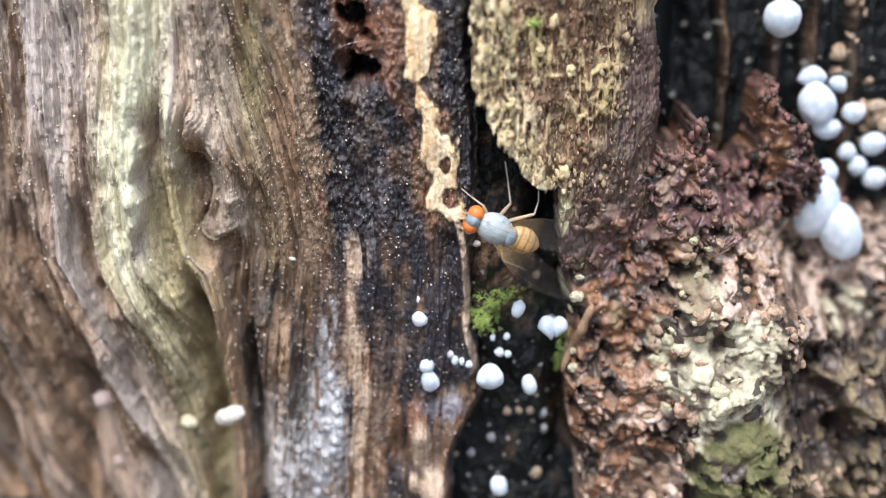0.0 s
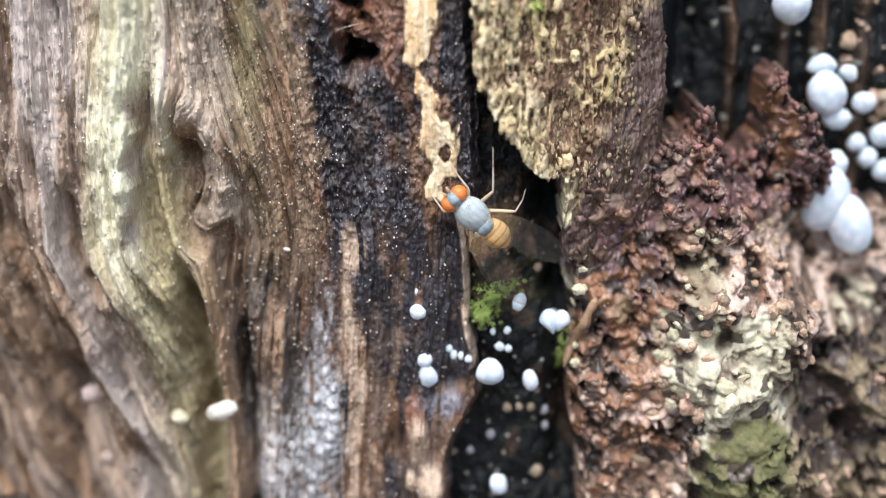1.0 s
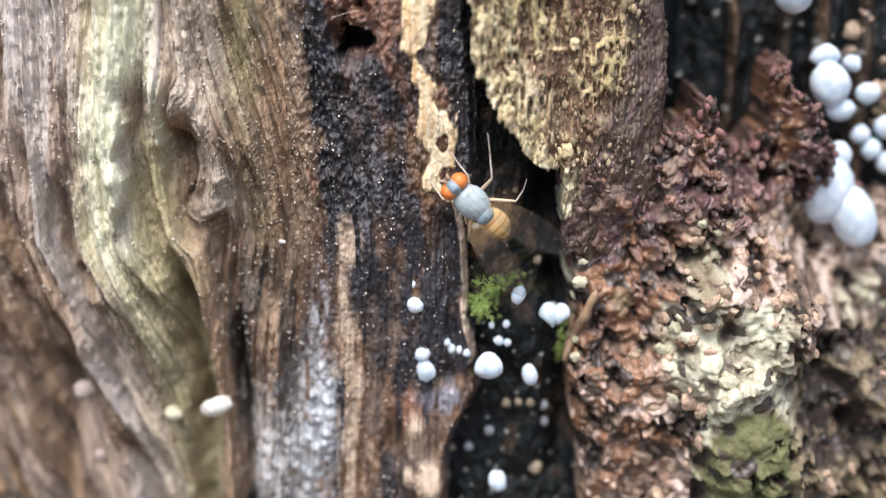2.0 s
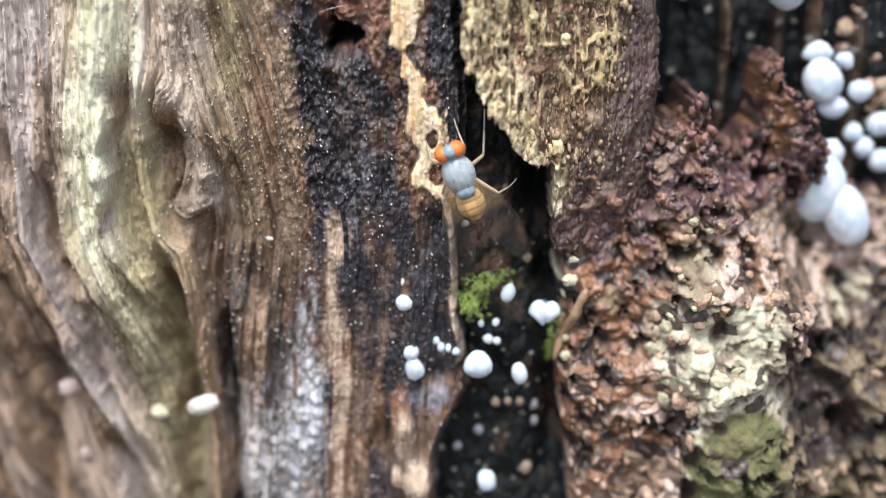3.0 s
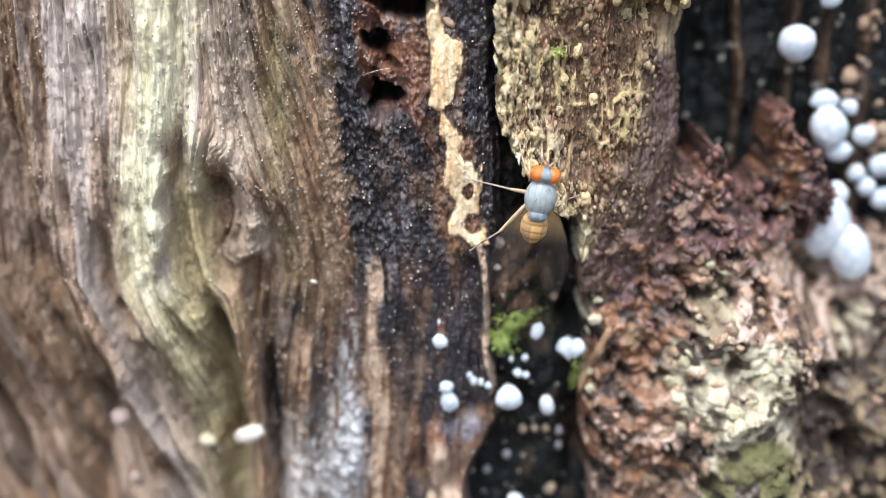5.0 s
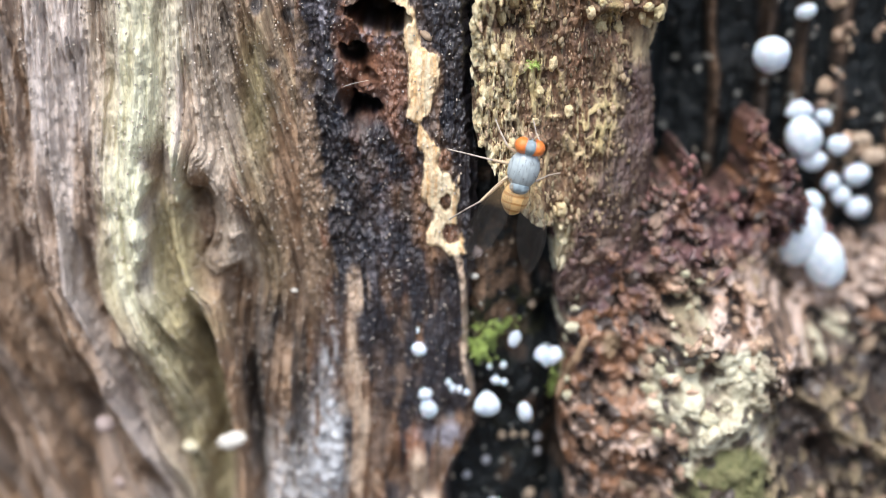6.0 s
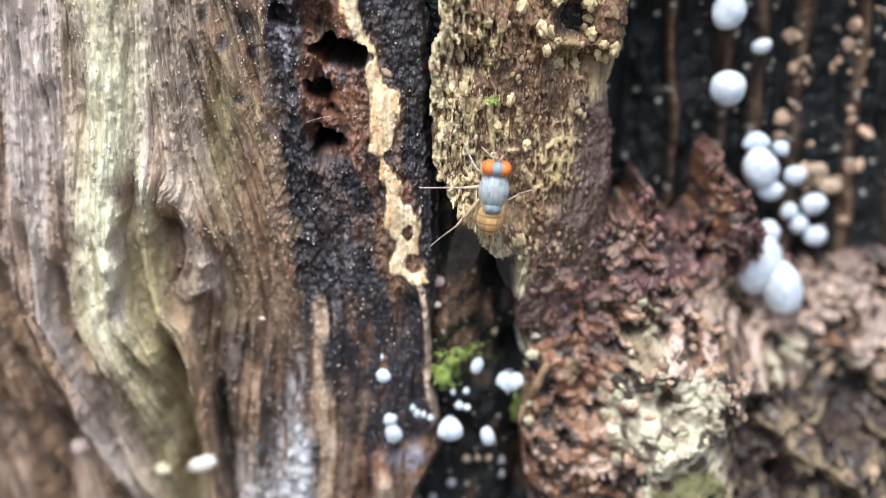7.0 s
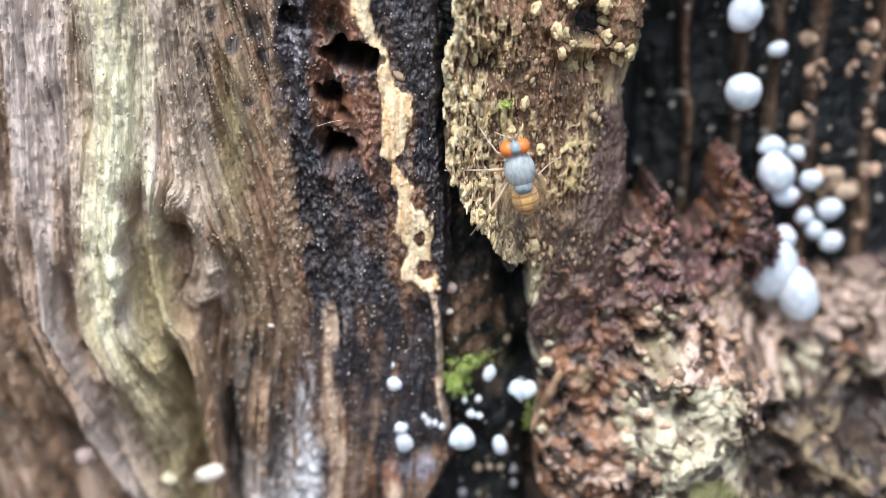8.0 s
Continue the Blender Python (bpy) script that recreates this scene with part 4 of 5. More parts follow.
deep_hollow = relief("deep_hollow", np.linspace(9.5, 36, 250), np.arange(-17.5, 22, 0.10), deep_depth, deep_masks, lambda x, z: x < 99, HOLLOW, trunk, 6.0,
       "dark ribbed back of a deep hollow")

# ---- the rest of the trunk and the ground ----
OUTER = surface("plain bark", ((0.05, 0.035, 0.025), (0.22, 0.16, 0.11)), rough=0.85, relief=0.6, fine=0.8, stretch=4.0, grain=False)
SOIL = surface("leaf litter", ((0.03, 0.02, 0.012), (0.14, 0.09, 0.05)), rough=0.9, relief=0.5, fine=0.05, grain=False)
RADIUS, FOOT = 160.0, -600.0


def trunk_body():
    across = np.unique(np.r_[np.linspace(-36, 40, 90), np.linspace(-math.pi * RADIUS, -40, 60), np.linspace(44, math.pi * RADIUS, 60)])
    heights = np.unique(np.r_[np.linspace(-24, 28, 70), np.linspace(FOOT, -28, 60), np.linspace(32, 700, 60)])
    u, z = np.meshgrid(across, heights)
    angle = u / RADIUS
    swell = 5.0 * layers_noise(u * 0.03, z * 0.012, 3, 601) + 1.6 * layers_noise(u * 0.2, z * 0.05, 3, 603)
    swell = swell * step(0, 40, np.maximum(np.abs(u - 2) - 34, np.abs(z - 2) - 22)) + 40 * step(-350, FOOT, z)
    window = step(3.0, 0.0, np.maximum(np.maximum(-30.6 - u, u - 34), np.maximum(-17.2 - z, z - 20.6)) + 2.0)
    r = RADIUS + swell - 18 * window
    places = np.stack([np.sin(angle) * r, 4.0 + RADIUS - np.cos(angle) * r, z], -1).reshape(-1, 3)
    index = np.arange(u.size).reshape(u.shape)
    quads = np.stack([index[:-1, :-1], index[:-1, 1:], index[1:, 1:], index[1:, :-1]], -1).reshape(-1, 4)
    ob = new("trunk_body", mesh_of("trunk_body", places, quads, OUTER))
    ob.parent = trunk
    return ob


trunk_body()


def ground_sheet():
    radii = np.r_[0, np.geomspace(200, 600000, 60)]
    turn = np.linspace(0, 2 * math.pi, 65)
    a, r = np.meshgrid(turn, radii)
    x, y = r * np.cos(a), r * np.sin(a) + RADIUS
    z = FOOT + 6 + 12 * layers_noise(x * 0.01, y * 0.01, 3, 611) * (r < 5000)
    index = np.arange(a.size).reshape(a.shape)
    quads = np.stack([index[:-1, :-1], index[1:, :-1], index[1:, 1:], index[:-1, 1:]], -1).reshape(-1, 4)
    return tagged(new("ground", mesh_of("ground", np.stack([x, y, z], -1).reshape(-1, 3), quads, SOIL)), "brown leaf-strewn forest ground", "ground", kind="structure")


ground_sheet()

# ---- crumbs and granules ----
CREAM = surface("cream granule", ((0.50, 0.37, 0.18), (0.86, 0.74, 0.46)), rough=0.85, relief=0.5, fine=7.0, grain=False, own=0.25)
CRUMB = surface("tan crumb", ((0.20, 0.12, 0.075), (0.70, 0.51, 0.36)), rough=0.75, relief=0.3, fine=2.0, grain=False, own=0.35)
REDCRUMB = surface("red-brown crumb", ((0.085, 0.038, 0.024), (0.32, 0.18, 0.115)), rough=0.5, relief=0.3, fine=2.0, grain=False, own=0.3, wet=0.3)
LICHEN = surface("grey-green lichen crumb", ((0.36, 0.32, 0.19), (0.80, 0.75, 0.55)), rough=0.9, relief=0.3, fine=2.0, grain=False, own=0.2)


def pebble_meshes(name, count, material, stretch=(1, 1, 1), level=2, rough=0.35, vary=0.0):
    made = []
    chance = random.Random(name)
    for n in range(count):
        shape = [s * chance.uniform(1 - vary, 1 + vary) for s in stretch]
        bm = ball(*shape, seed=n + len(name) * 7, rough=rough, size=1.5 + vary, level=level)
        me = bpy.data.meshes.new(name)
        bm.to_mesh(me)
        bm.free()
        me.materials.append(material)
        for p in me.polygons:
            p.use_smooth = True
        made.append(me)
    return made


def scatter(name, meshes, parent, places, depth, low, high, dice, sink=0.35, tumble=0.4):
    """Pieces of their own on a surface, each turned and sized by chance."""
    for x, z in places:
        r = low + (high - low) * dice.random() ** 2
        y = float(depth(np.array([x]), np.array([z]))[0])
        ob = new(name, dice.choice(meshes))
        ob.parent = parent
        ob.location = (x * MM, (y - r * (1 - 2 * sink)) * MM, z * MM)
        ob.rotation_euler = (dice.uniform(-tumble, tumble), dice.uniform(-tumble, tumble) * 0.7, dice.uniform(-3, 3))
        ob.scale = (r, r, r)


dice = random.Random(5)
flakes = pebble_meshes("flake", 10, CREAM, (0.62, 0.6, 1.25), 3, 0.5, 0.35)
tan_flakes = pebble_meshes("flake", 10, surface("tan bark flake", ((0.16, 0.095, 0.05), (0.82, 0.66, 0.42)), fine=6.0, grain=False, own=0.5), (0.6, 0.6, 1.35), 3, 0.5, 0.35)
flake_places = []
while len(flake_places) < 190:
    z = dice.uniform(3.8, 18)
    x = float(bark_left(np.array([z]))[0]) + 0.25 + 2.6 * dice.random() ** 1.4
    if z > float(bark_bottom(np.array([x]))[0]) + 0.2:
        flake_places.append((x, z))
scatter("flake", tan_flakes, bark_plate, flake_places, bark_depth, 0.08, 0.19, dice, 0.42, 0.3)
edge_places = []
for n in range(190):
    z = dice.uniform(4.0, 17.8)
    edge_places.append((float(bark_left(np.array([z]))[0]) + abs(dice.gauss(0.1, 0.75)) + (0.5 if z < 5 else 0), z))
scatter("flake", flakes, bark_plate, edge_places, bark_depth, 0.08, 0.20, dice, 0.36, 0.35)
beads = pebble_meshes("granule", 8, CREAM, (1, 0.8, 1.1), 3, 0.6, 0.3)
bark_places = [(8.0, 17.2), (9.8, 17.0), (10.0, 15.4), (8.1, 15.2), (7.5, 14.8), (10.6, 14.9), (11.2, 14.6), (4.4, 16.3), (7.2, 15.9), (10.4, 14.4), (10.9, 13.9), (8.3, 13.9), (9.2, 13.8), (7.7, 15.7), (6.2, 16.9), (9.9, 16.2), (3.2, 13.0), (3.0, 14.6), (6.6, 9.7), (6.35, 4.6), (5.0, 10.8), (4.7, 9.3), (5.7, 12.2), (3.6, 8.3), (3.3, 7.0)]
scatter("granule", beads, bark_plate, bark_places, bark_depth, 0.26, 0.42, dice, 0.2)
small_places = [(dice.uniform(2.6, 10.5), dice.uniform(3.2, 17.5)) for n in range(120)]
small_places = [p for p in small_places if p[0] > float(bark_left(np.array([p[1]]))[0]) + 0.2 and p[1] > float(bark_bottom(np.array([p[0]]))[0])]
scatter("granule", pebble_meshes("granule", 5, surface("bark granule", ((0.16, 0.10, 0.05), (0.50, 0.40, 0.25)), fine=7.0, grain=False, own=0.35), (0.8, 0.8, 1.25), 2, 0.3),
        bark_plate, small_places, bark_depth, 0.08, 0.22, dice, 0.35)

crumbs = pebble_meshes("crumb", 14, CRUMB, (1.2, 0.8, 0.95), 3, 0.38, 0.35)
DARKCRUMB = surface("dark damp crumb", ((0.045, 0.022, 0.020), (0.36, 0.22, 0.19)), rough=0.4, relief=0.3, fine=2.0, grain=False, own=0.5, wet=0.2)
dark_crumbs = pebble_meshes("crumb", 12, DARKCRUMB, (1.1, 0.8, 1.0), 3, 0.6, 0.4)
red_crumbs = pebble_meshes("crumb", 10, REDCRUMB, (0.9, 0.8, 1.3), 3, 0.6, 0.4)
lichen_crumbs = pebble_meshes("crumb", 8, LICHEN, (1.2, 0.7, 0.9), 3, 0.4, 0.4)


def on_rot(count, x0, x1, z0, z1):
    found = []
    while len(found) < count:
        x, z = dice.uniform(x0, x1), dice.uniform(z0, z1)
        if z < float(rot_top(np.array([x]))[0]) - 0.2 and x > float(rot_left(np.array([z]))[0]) + 0.3:
            found.append((x, z))
    return found


scatter("crumb", crumbs, rotten_wood, on_rot(60, 12.5, 22, -4.2, 0.6), rot_depth, 0.16, 0.46, dice, 0.56, 1.5)
scatter("crumb", crumbs, rotten_wood, on_rot(45, 9.8, 13.8, -15.5, -4), rot_depth, 0.15, 0.45, dice, 0.58, 1.0)
scatter("crumb", crumbs, rotten_wood, on_rot(16, 18, 29, -15, -4), rot_depth, 0.2, 0.6, dice, 0.6, 1.5)
scatter("crumb", dark_crumbs, rotten_wood, on_rot(45, 11, 20, 0.3, 6), rot_depth, 0.12, 0.42, dice, 0.45, 1.2)
scatter("crumb", red_crumbs, rotten_wood, on_rot(30, 11, 20, 0.5, 7), rot_depth, 0.10, 0.34, dice, 0.4, 1.0)
scatter("crumb", red_crumbs, rotten_wood, on_rot(18, 7, 13, -13, 3), rot_depth, 0.10, 0.34, dice, 0.45, 1.0)
scatter("crumb", lichen_crumbs, rotten_wood, on_rot(12, 11.6, 17.6, -8.4, -3.6), rot_depth, 0.2, 0.5, dice, 0.68, 1.5)
scatter("crumb", lichen_crumbs, rotten_wood, [(13.3, 0.7), (13.5, -9.4), (14.0, -3.9), (13.6, -1.2), (13.0, -0.6), (12.7, -2.0), (14.2, 0.2), (13.9, -2.6), (14.4, -1.9), (13.2, -3.2), (14.6, -3.0)], rot_depth, 0.18, 0.34, dice, 0.3)



def sprinkle(name, parent, material, places, depth, low, high, dice, stretch=(1, 1, 1), sink=0.3, tumble=0.3, level=1, label=""):
    """Very many small pieces, too small to pick up singly, as one joined part."""
    shapes = []
    for n in range(6):
        bm = ball(*stretch, seed=n + 3, rough=0.6, size=1.6, level=level)
        bm.verts.ensure_lookup_table()
        shapes.append((np.array([v.co[:] for v in bm.verts]) / MM, np.array([[v.index for v in f.verts] for f in bm.faces])))
        bm.free()
    xs, zs = np.array(places).T
    ys = depth(xs, zs)
    verts, faces, count = [], [], 0
    for x, y, z in zip(xs, ys, zs):
        v, f = shapes[dice.randrange(6)]
        r = low + (high - low) * dice.random() ** 2
        turn = np.array(Euler((dice.uniform(-tumble, tumble), dice.uniform(-tumble, tumble), dice.uniform(-3, 3))).to_matrix())
        verts.append((v * r * np.array([dice.uniform(0.7, 1.3), 1, dice.uniform(0.7, 1.4)])) @ turn.T + (x, y - r * (1 - 2 * sink), z))
        faces.append(f + count)
        count += len(v)
    ob = new(name, mesh_of(name, np.concatenate(verts), np.concatenate(faces), material))
    ob.parent = parent
    return tagged(ob, label, kind="stuff")


def spread(count, x0, x1, z0, z1, allowed):
    found = []
    while len(found) < count:
        xs, zs = np.random.uniform(x0, x1, 4000), np.random.uniform(z0, z1, 4000)
        ok = allowed(xs, zs)
        found += list(zip(xs[ok], zs[ok]))
    return found[:count]


BARKGRAIN = surface("bark grains", ((0.07, 0.042, 0.024), (0.44, 0.34, 0.21)), fine=7.0, grain=False, own=0.55, island=True)
sprinkle("bark_grains", bark_plate, BARKGRAIN, spread(1500, 1.8, 11.8, 3.2, 18.5, lambda x, z: (x > bark_left(z) + 0.05) & (x < np.minimum(bark_right(z) - 0.1, 9.6)) & (z > bark_bottom(x) + 0.1)),
         bark_depth, 0.03, 0.12, dice, (0.65, 0.7, 1.5), 0.42, 0.25)
ROTGRAIN = surface("rotten wood grains", ((0.05, 0.03, 0.021), (0.34, 0.235, 0.17)), fine=2.0, grain=False, own=0.4, island=True)
sprinkle("rot_grains", rotten_wood, ROTGRAIN, spread(600, 7, 30, -16, 8, lambda x, z: (z < rot_top(x) - 0.1) & (x > rot_left(z) + 0.15) & (spot(x, z, 16.2, -12.0, 2.6, 3.3, 0.22) < 0.3) & (lump_mask(x, z) < 0.4)),
         rot_depth, 0.05, 0.26, dice, (1.2, 0.7, 0.9), 0.4, 1.5)
# pale grains: real dust, and sparkles imitated by their light colour
DUST_GLINT = surface("pale dust and glints", ((0.32, 0.25, 0.19), (0.80, 0.72, 0.62)), fine=8.0, grain=False, own=0.3, island=True)
# glossy grey-blue beads added to imitate glints on the wood and char
GLINT = bpy.data.materials.new("glint bead")
GLINT.use_nodes = True
GLINT.node_tree.nodes["Principled BSDF"].inputs["Base Color"].default_value = (0.34, 0.35, 0.38, 1)
GLINT.node_tree.nodes["Principled BSDF"].inputs["Roughness"].default_value = 0.08
sprinkle("wood_dust", trunk, DUST_GLINT, spread(6500, -24, 1.2, -15, 18.5, lambda x, z: (x < wood_edge(z) - 0.3) & (hole_depth(x, z) < 0.3) & ((x < char_edge(z) + 0.2) | (np.random.random(len(x)) < 0.3))), wood_depth, 0.016, 0.065, dice, (1, 0.8, 1.2), 0.1, 1.0)
sprinkle("dew_drops", trunk, GLINT, spread(900, -15, 1.4, -9, 18.5, lambda x, z: (x < wood_edge(z) - 0.25) & (np.random.random(len(x)) < 0.22 * (layers_noise(x * 0.6, z * 0.4, 2, 661) > 0.0) + 0.75 * np.exp(-((x - char_edge(z) - 0.8) / 0.8) ** 2) + 0.6 * (np.abs(x - 0.3) < 0.6)) & (hole_depth(x, z) < 0.2) & (streak_mask(x, z) < 0.3)), wood_depth, 0.008, 0.036, dice, (1, 1, 1), 0.1, 1.0, 2)

brow = np.random.uniform(11.0, 24, 900)
BROWGRAIN = surface("rusty crumbling brow", ((0.026, 0.012, 0.010), (0.24, 0.135, 0.105)), fine=3.0, grain=False, own=0.9, island=True)
sprinkle("rot_brow", rotten_wood, BROWGRAIN, list(zip(brow, rot_top(brow) - 0.1)), lambda x, z: rot_depth(x, z - 0.4) + 5.0 * np.random.random(len(x)) ** 1.5, 0.08, 0.32, dice, (0.8, 0.9, 1.3), 0.4, 1.0, 1)

rib_places = [(23.5 + dice.gauss(0, 0.45), dice.uniform(7.5, 15)) for n in range(22)] + [(27.3 + dice.gauss(0, 0.5), dice.uniform(6, 15)) for n in range(14)] + [(29.3 + dice.gauss(0, 0.9), 15.6 + dice.gauss(0, 1.0)) for n in range(9)] + [(26.0 + dice.gauss(0, 0.7), dice.uniform(11, 17)) for n in range(5)] + [(25.5 + dice.gauss(0, 0.8), dice.uniform(2, 6.5)) for n in range(14)]
scatter("crumb", crumbs, deep_hollow, rib_places, deep_depth, 0.14, 0.6, dice, 0.68, 1.2)
# pale grains added to imitate glints on the hollow's back
sprinkle("hollow_glints", deep_hollow, DUST_GLINT, spread(60, 11.5, 30, 4, 18.5, lambda x, z: z > 4), deep_depth, 0.02, 0.12, dice, (1, 0.8, 1), 0.2, 1.0)

# a tan rotten splinter along the left side of the rotten mass, and granules beside it
bm = bmesh.new()
splinter_line = [(8.05 - 1.5 * k / 9, float(rot_depth(np.array([8.05 - 1.5 * k / 9]), np.array([-2.7 - 4.0 * k / 9]))[0]) - 0.25, -2.7 - 4.0 * k / 9) for k in range(10)]
tube(bm, splinter_line, [0.10, 0.24, 0.20, 0.28, 0.22, 0.26, 0.18, 0.24, 0.20, 0.10], 9)
part("splinter", bm, surface("tan rotten splinter", ((0.13, 0.075, 0.04), (0.46, 0.30, 0.18)), fine=4.0, grain=False), rotten_wood, "tan rotten splinter")
scatter("crumb", lichen_crumbs, rotten_wood, [(7.3, -1.4), (7.2, -2.3), (7.0, -3.4), (7.15, -5.6), (7.1, -6.4), (7.2, -0.6)], rot_depth, 0.2, 0.34, dice, 0.2)

# ---- fungi ----
WHITE = bpy.data.materials.new("white fungus flesh")
WHITE.use_nodes = True
_t = WHITE.node_tree
_s = _t.nodes["Principled BSDF"]
_t.links.new(mix_color(_t, sharpen(_t, grit(_t, 1.6, 4.0), 0.35, 0.7), (0.54, 0.64, 0.73), (0.80, 0.85, 0.90)), _s.inputs["Base Color"])
_s.inputs["Roughness"].default_value = 0.65
_s.inputs["Subsurface Weight"].default_value = 0.15
_s.inputs["Subsurface Scale"].default_value = 0.0004
_b = node_of(_t, "ShaderNodeBump", Strength=0.25, Distance=0.0001)
_t.links.new(grit(_t, 4.0, 3.0), _b.inputs["Height"])
_t.links.new(_b.outputs[0], _s.inputs["Normal"])


def fungus(x, z, y, rx, rz, seed, notch=False, lean=0.0, label="", material=WHITE):
    """A small puffy white cap on a short stalk that comes out of the wood behind it."""
    base = tagged(new("fungus"), label or "small white puffy fungus on dark wet wood", "fungus", "white fungi")
    base.location = (x * MM, (y + 0.5 * rx) * MM, z * MM)
    base.rotation_euler = (0, lean, 0)
    if notch:   # two lobes that meet in a cleft over a narrower foot
        bm = bmesh.new()
        for cx, cz, w, h in ((-0.36, 0.0, 0.66, 1.0), (0.44, 0.08, 0.56, 0.84)):
            lobe = ball(w * rx, 0.55 * rx, h * rz, seed + int(9 * w), 0.05, 0.8, 4, (cx * rx, -0.25 * rx, cz * rz))
            for v in lobe.verts:
                v.co.x *= 1 + 0.75 * min(0.0, v.co.z / MM / rz)
            me = bpy.data.meshes.new("lobe")
            lobe.to_mesh(me)
            lobe.free()
            bm.from_mesh(me)
            bpy.data.meshes.remove(me)
    else:
        bm = ball(rx, 0.72 * min(rx, rz), rz, seed, 0.13 if rx < 0.7 else 0.11, 0.8, 4 if rx > 0.4 else 3, (0, -0.25 * rx, 0))
    for v in bm.verts:
        pz = v.co.z / MM
        if notch:
            continue
        if seed % 3 == 1:   # drawn out towards the top
            v.co.x *= 1 - 0.30 * pz / rz
        # the rim curls in towards the stalk
        if v.co.y / MM > 0.1 * rx:
            v.co.x *= 0.82
            v.co.z *= 0.82
    part("cap", bm, material, base)
    bm = bmesh.new()
    tube(bm, [(0, 0.1 * rx, 0), (0, 0.8 * rx, -0.1 * rz), (0.05 * rx, 1.6 * rx, -0.15 * rz)], [0.35 * rx, 0.28 * rx, 0.4 * rx], 10)
    part("stalk", bm, material, base)
    return base


FRONT_FUNGI = (  # across, up, depth of the cap, half width, half height, lean
    (-1.16, -3.35, -0.25, 0.43, 0.42, 0.0), (2.58, -6.55, -0.7, 0.74, 0.72, 0.0), (4.75, -7.35, 0.0, 0.40, 0.60, -0.25), (-0.80, -6.05, 0.25, 0.40, 0.42, 0.2),
    (-0.66, -6.90, 0.3, 0.46, 0.66, -0.15), (4.12, -3.05, 0.3, 0.34, 0.52, 0.35), (3.15, -13.6, 0.2, 0.50, 0.66, -0.2), (0.46, -5.60, 0.3, 0.2, 0.22, 0.3),
    (0.72, -5.98, 0.3, 0.22, 0.27, 0.0), (1.12, -5.92, 0.2, 0.19, 0.24, 0.3), (1.48, -6.05, 0.1, 0.2, 0.22, 0.0), (2.77, -4.8, 0.6, 0.16, 0.2, 0.0),
    (3.53, -4.73, 0.6, 0.2, 0.22, 0.2), (3.15, -5.6, 0.5, 0.28, 0.24, 0.5), (3.6, -5.72, 0.5, 0.2, 0.22, 0.0), (-1.22, -2.32, -0.1, 0.11, 0.2, 0.0))
for n, (x, z, y, rx, rz, lean) in enumerate(FRONT_FUNGI):
    there = wood_depth if x < float(wood_edge(np.array([z]))[0]) - 0.2 else hollow_depth
    y = min(y, float(there(np.array([x]), np.array([z]))[0]) - 0.35 * rx)
    fungus(x, z, y, rx, rz, n, lean=lean, label="tiny white puffy fungus on dark wet wood" if rx < 0.3 else "")
fungus(6.0, -4.15, 0.2, 0.80, 0.68, 31, notch=True, label="white heart-shaped fungus with a cleft cap")
BACK_FUNGI = (
    (18.81, 11.46, 6.6, 1.05, 1.05, 0), (18.62, 15.87, 7, 0.95, 1.15, 0.3), (20.95, 13.71, 8, 0.62, 0.46, -0.3), (21.3, 0.89, 5.9, 1.4, 1.9, 0.12), (22.75, -0.46, 5.7, 1.2, 1.85, -0.45),
    (21.78, 2.76, 6.3, 0.72, 0.85, 0), (20.94, 8.2, 7.4, 0.78, 0.55, 0), (21.24, 6.6, 7, 1.08, 1.25, -0.25), (21.95, 5.21, 7.2, 0.85, 0.62, 0.1), (22.64, 7.65, 8, 0.55, 0.45, 0.5),
    (23.58, 5.97, 7.8, 0.66, 0.62, 0), (24.95, 4.09, 8, 0.8, 0.68, -0.2), (23.49, 3.68, 8.1, 0.5, 0.55, 0), (24.19, 2.76, 8.2, 0.55, 0.6, 0.3), (25.3, 2.03, 8.2, 0.72, 0.66, 0.1),
    (21.1, 1.85, 6.2, 0.85, 0.9, 0.2))
for n, (x, z, y, rx, rz, lean) in enumerate(BACK_FUNGI):
    fungus(x, z, y, rx, rz, 42 + 3 * n if rz > 1.0 else 40 + n, lean=lean, label="plump white fungus on the ribbed back of the hollow" if n < 3 else "plump white fungus in a crowded cluster")
PALE = surface("pale brown bud", ((0.24, 0.17, 0.11), (0.52, 0.41, 0.30)), rough=0.6, relief=0.3, fine=4.0, grain=False, own=0.2)
GREYBUD = surface("grey bud", ((0.26, 0.26, 0.28), (0.5, 0.5, 0.54)), rough=0.5, relief=0.3, fine=4.0, grain=False, own=0.2)
BUDS = ((3.65, -9.85, 0.24, 0), (4.34, -9.77, 0.22, 0), (4.95, -9.84, 0.22, 0), (5.7, -10.15, 0.28, 1), (5.75, -11.25, 0.28, 1), (2.76, -11.6, 0.26, 1), (1.64, -12.5, 0.22, 1), (0.72, -12.6, 0.2, 0),
        (5.2, -1.82, 0.24, 0), (6.89, -2.5, 0.3, 0), (5.35, -13.8, 0.36, 0), (3.95, 2.1, 0.14, 0))
for n, (x, z, r, grey) in enumerate(BUDS):
    depth = deep_depth if x > 12 else hollow_depth
    y = float(depth(np.array([x]), np.array([z]))[0]) - 0.45 * r
    fungus(x, z, y, r, 1.15 * r, 70 + n, label="grey unopened fungus bud on black wood" if grey else "pale brown unopened fungus bud on black wood", material=GREYBUD if grey else PALE)

for x, z, r in ((24.96, 6.28, 0.5), (25.82, 5.23, 0.62)):
    fungus(x, z, 8.0, 1.25 * r, 0.8 * r, 90 + int(10 * r), label="pale brown fungus beside the white cluster", material=PALE)

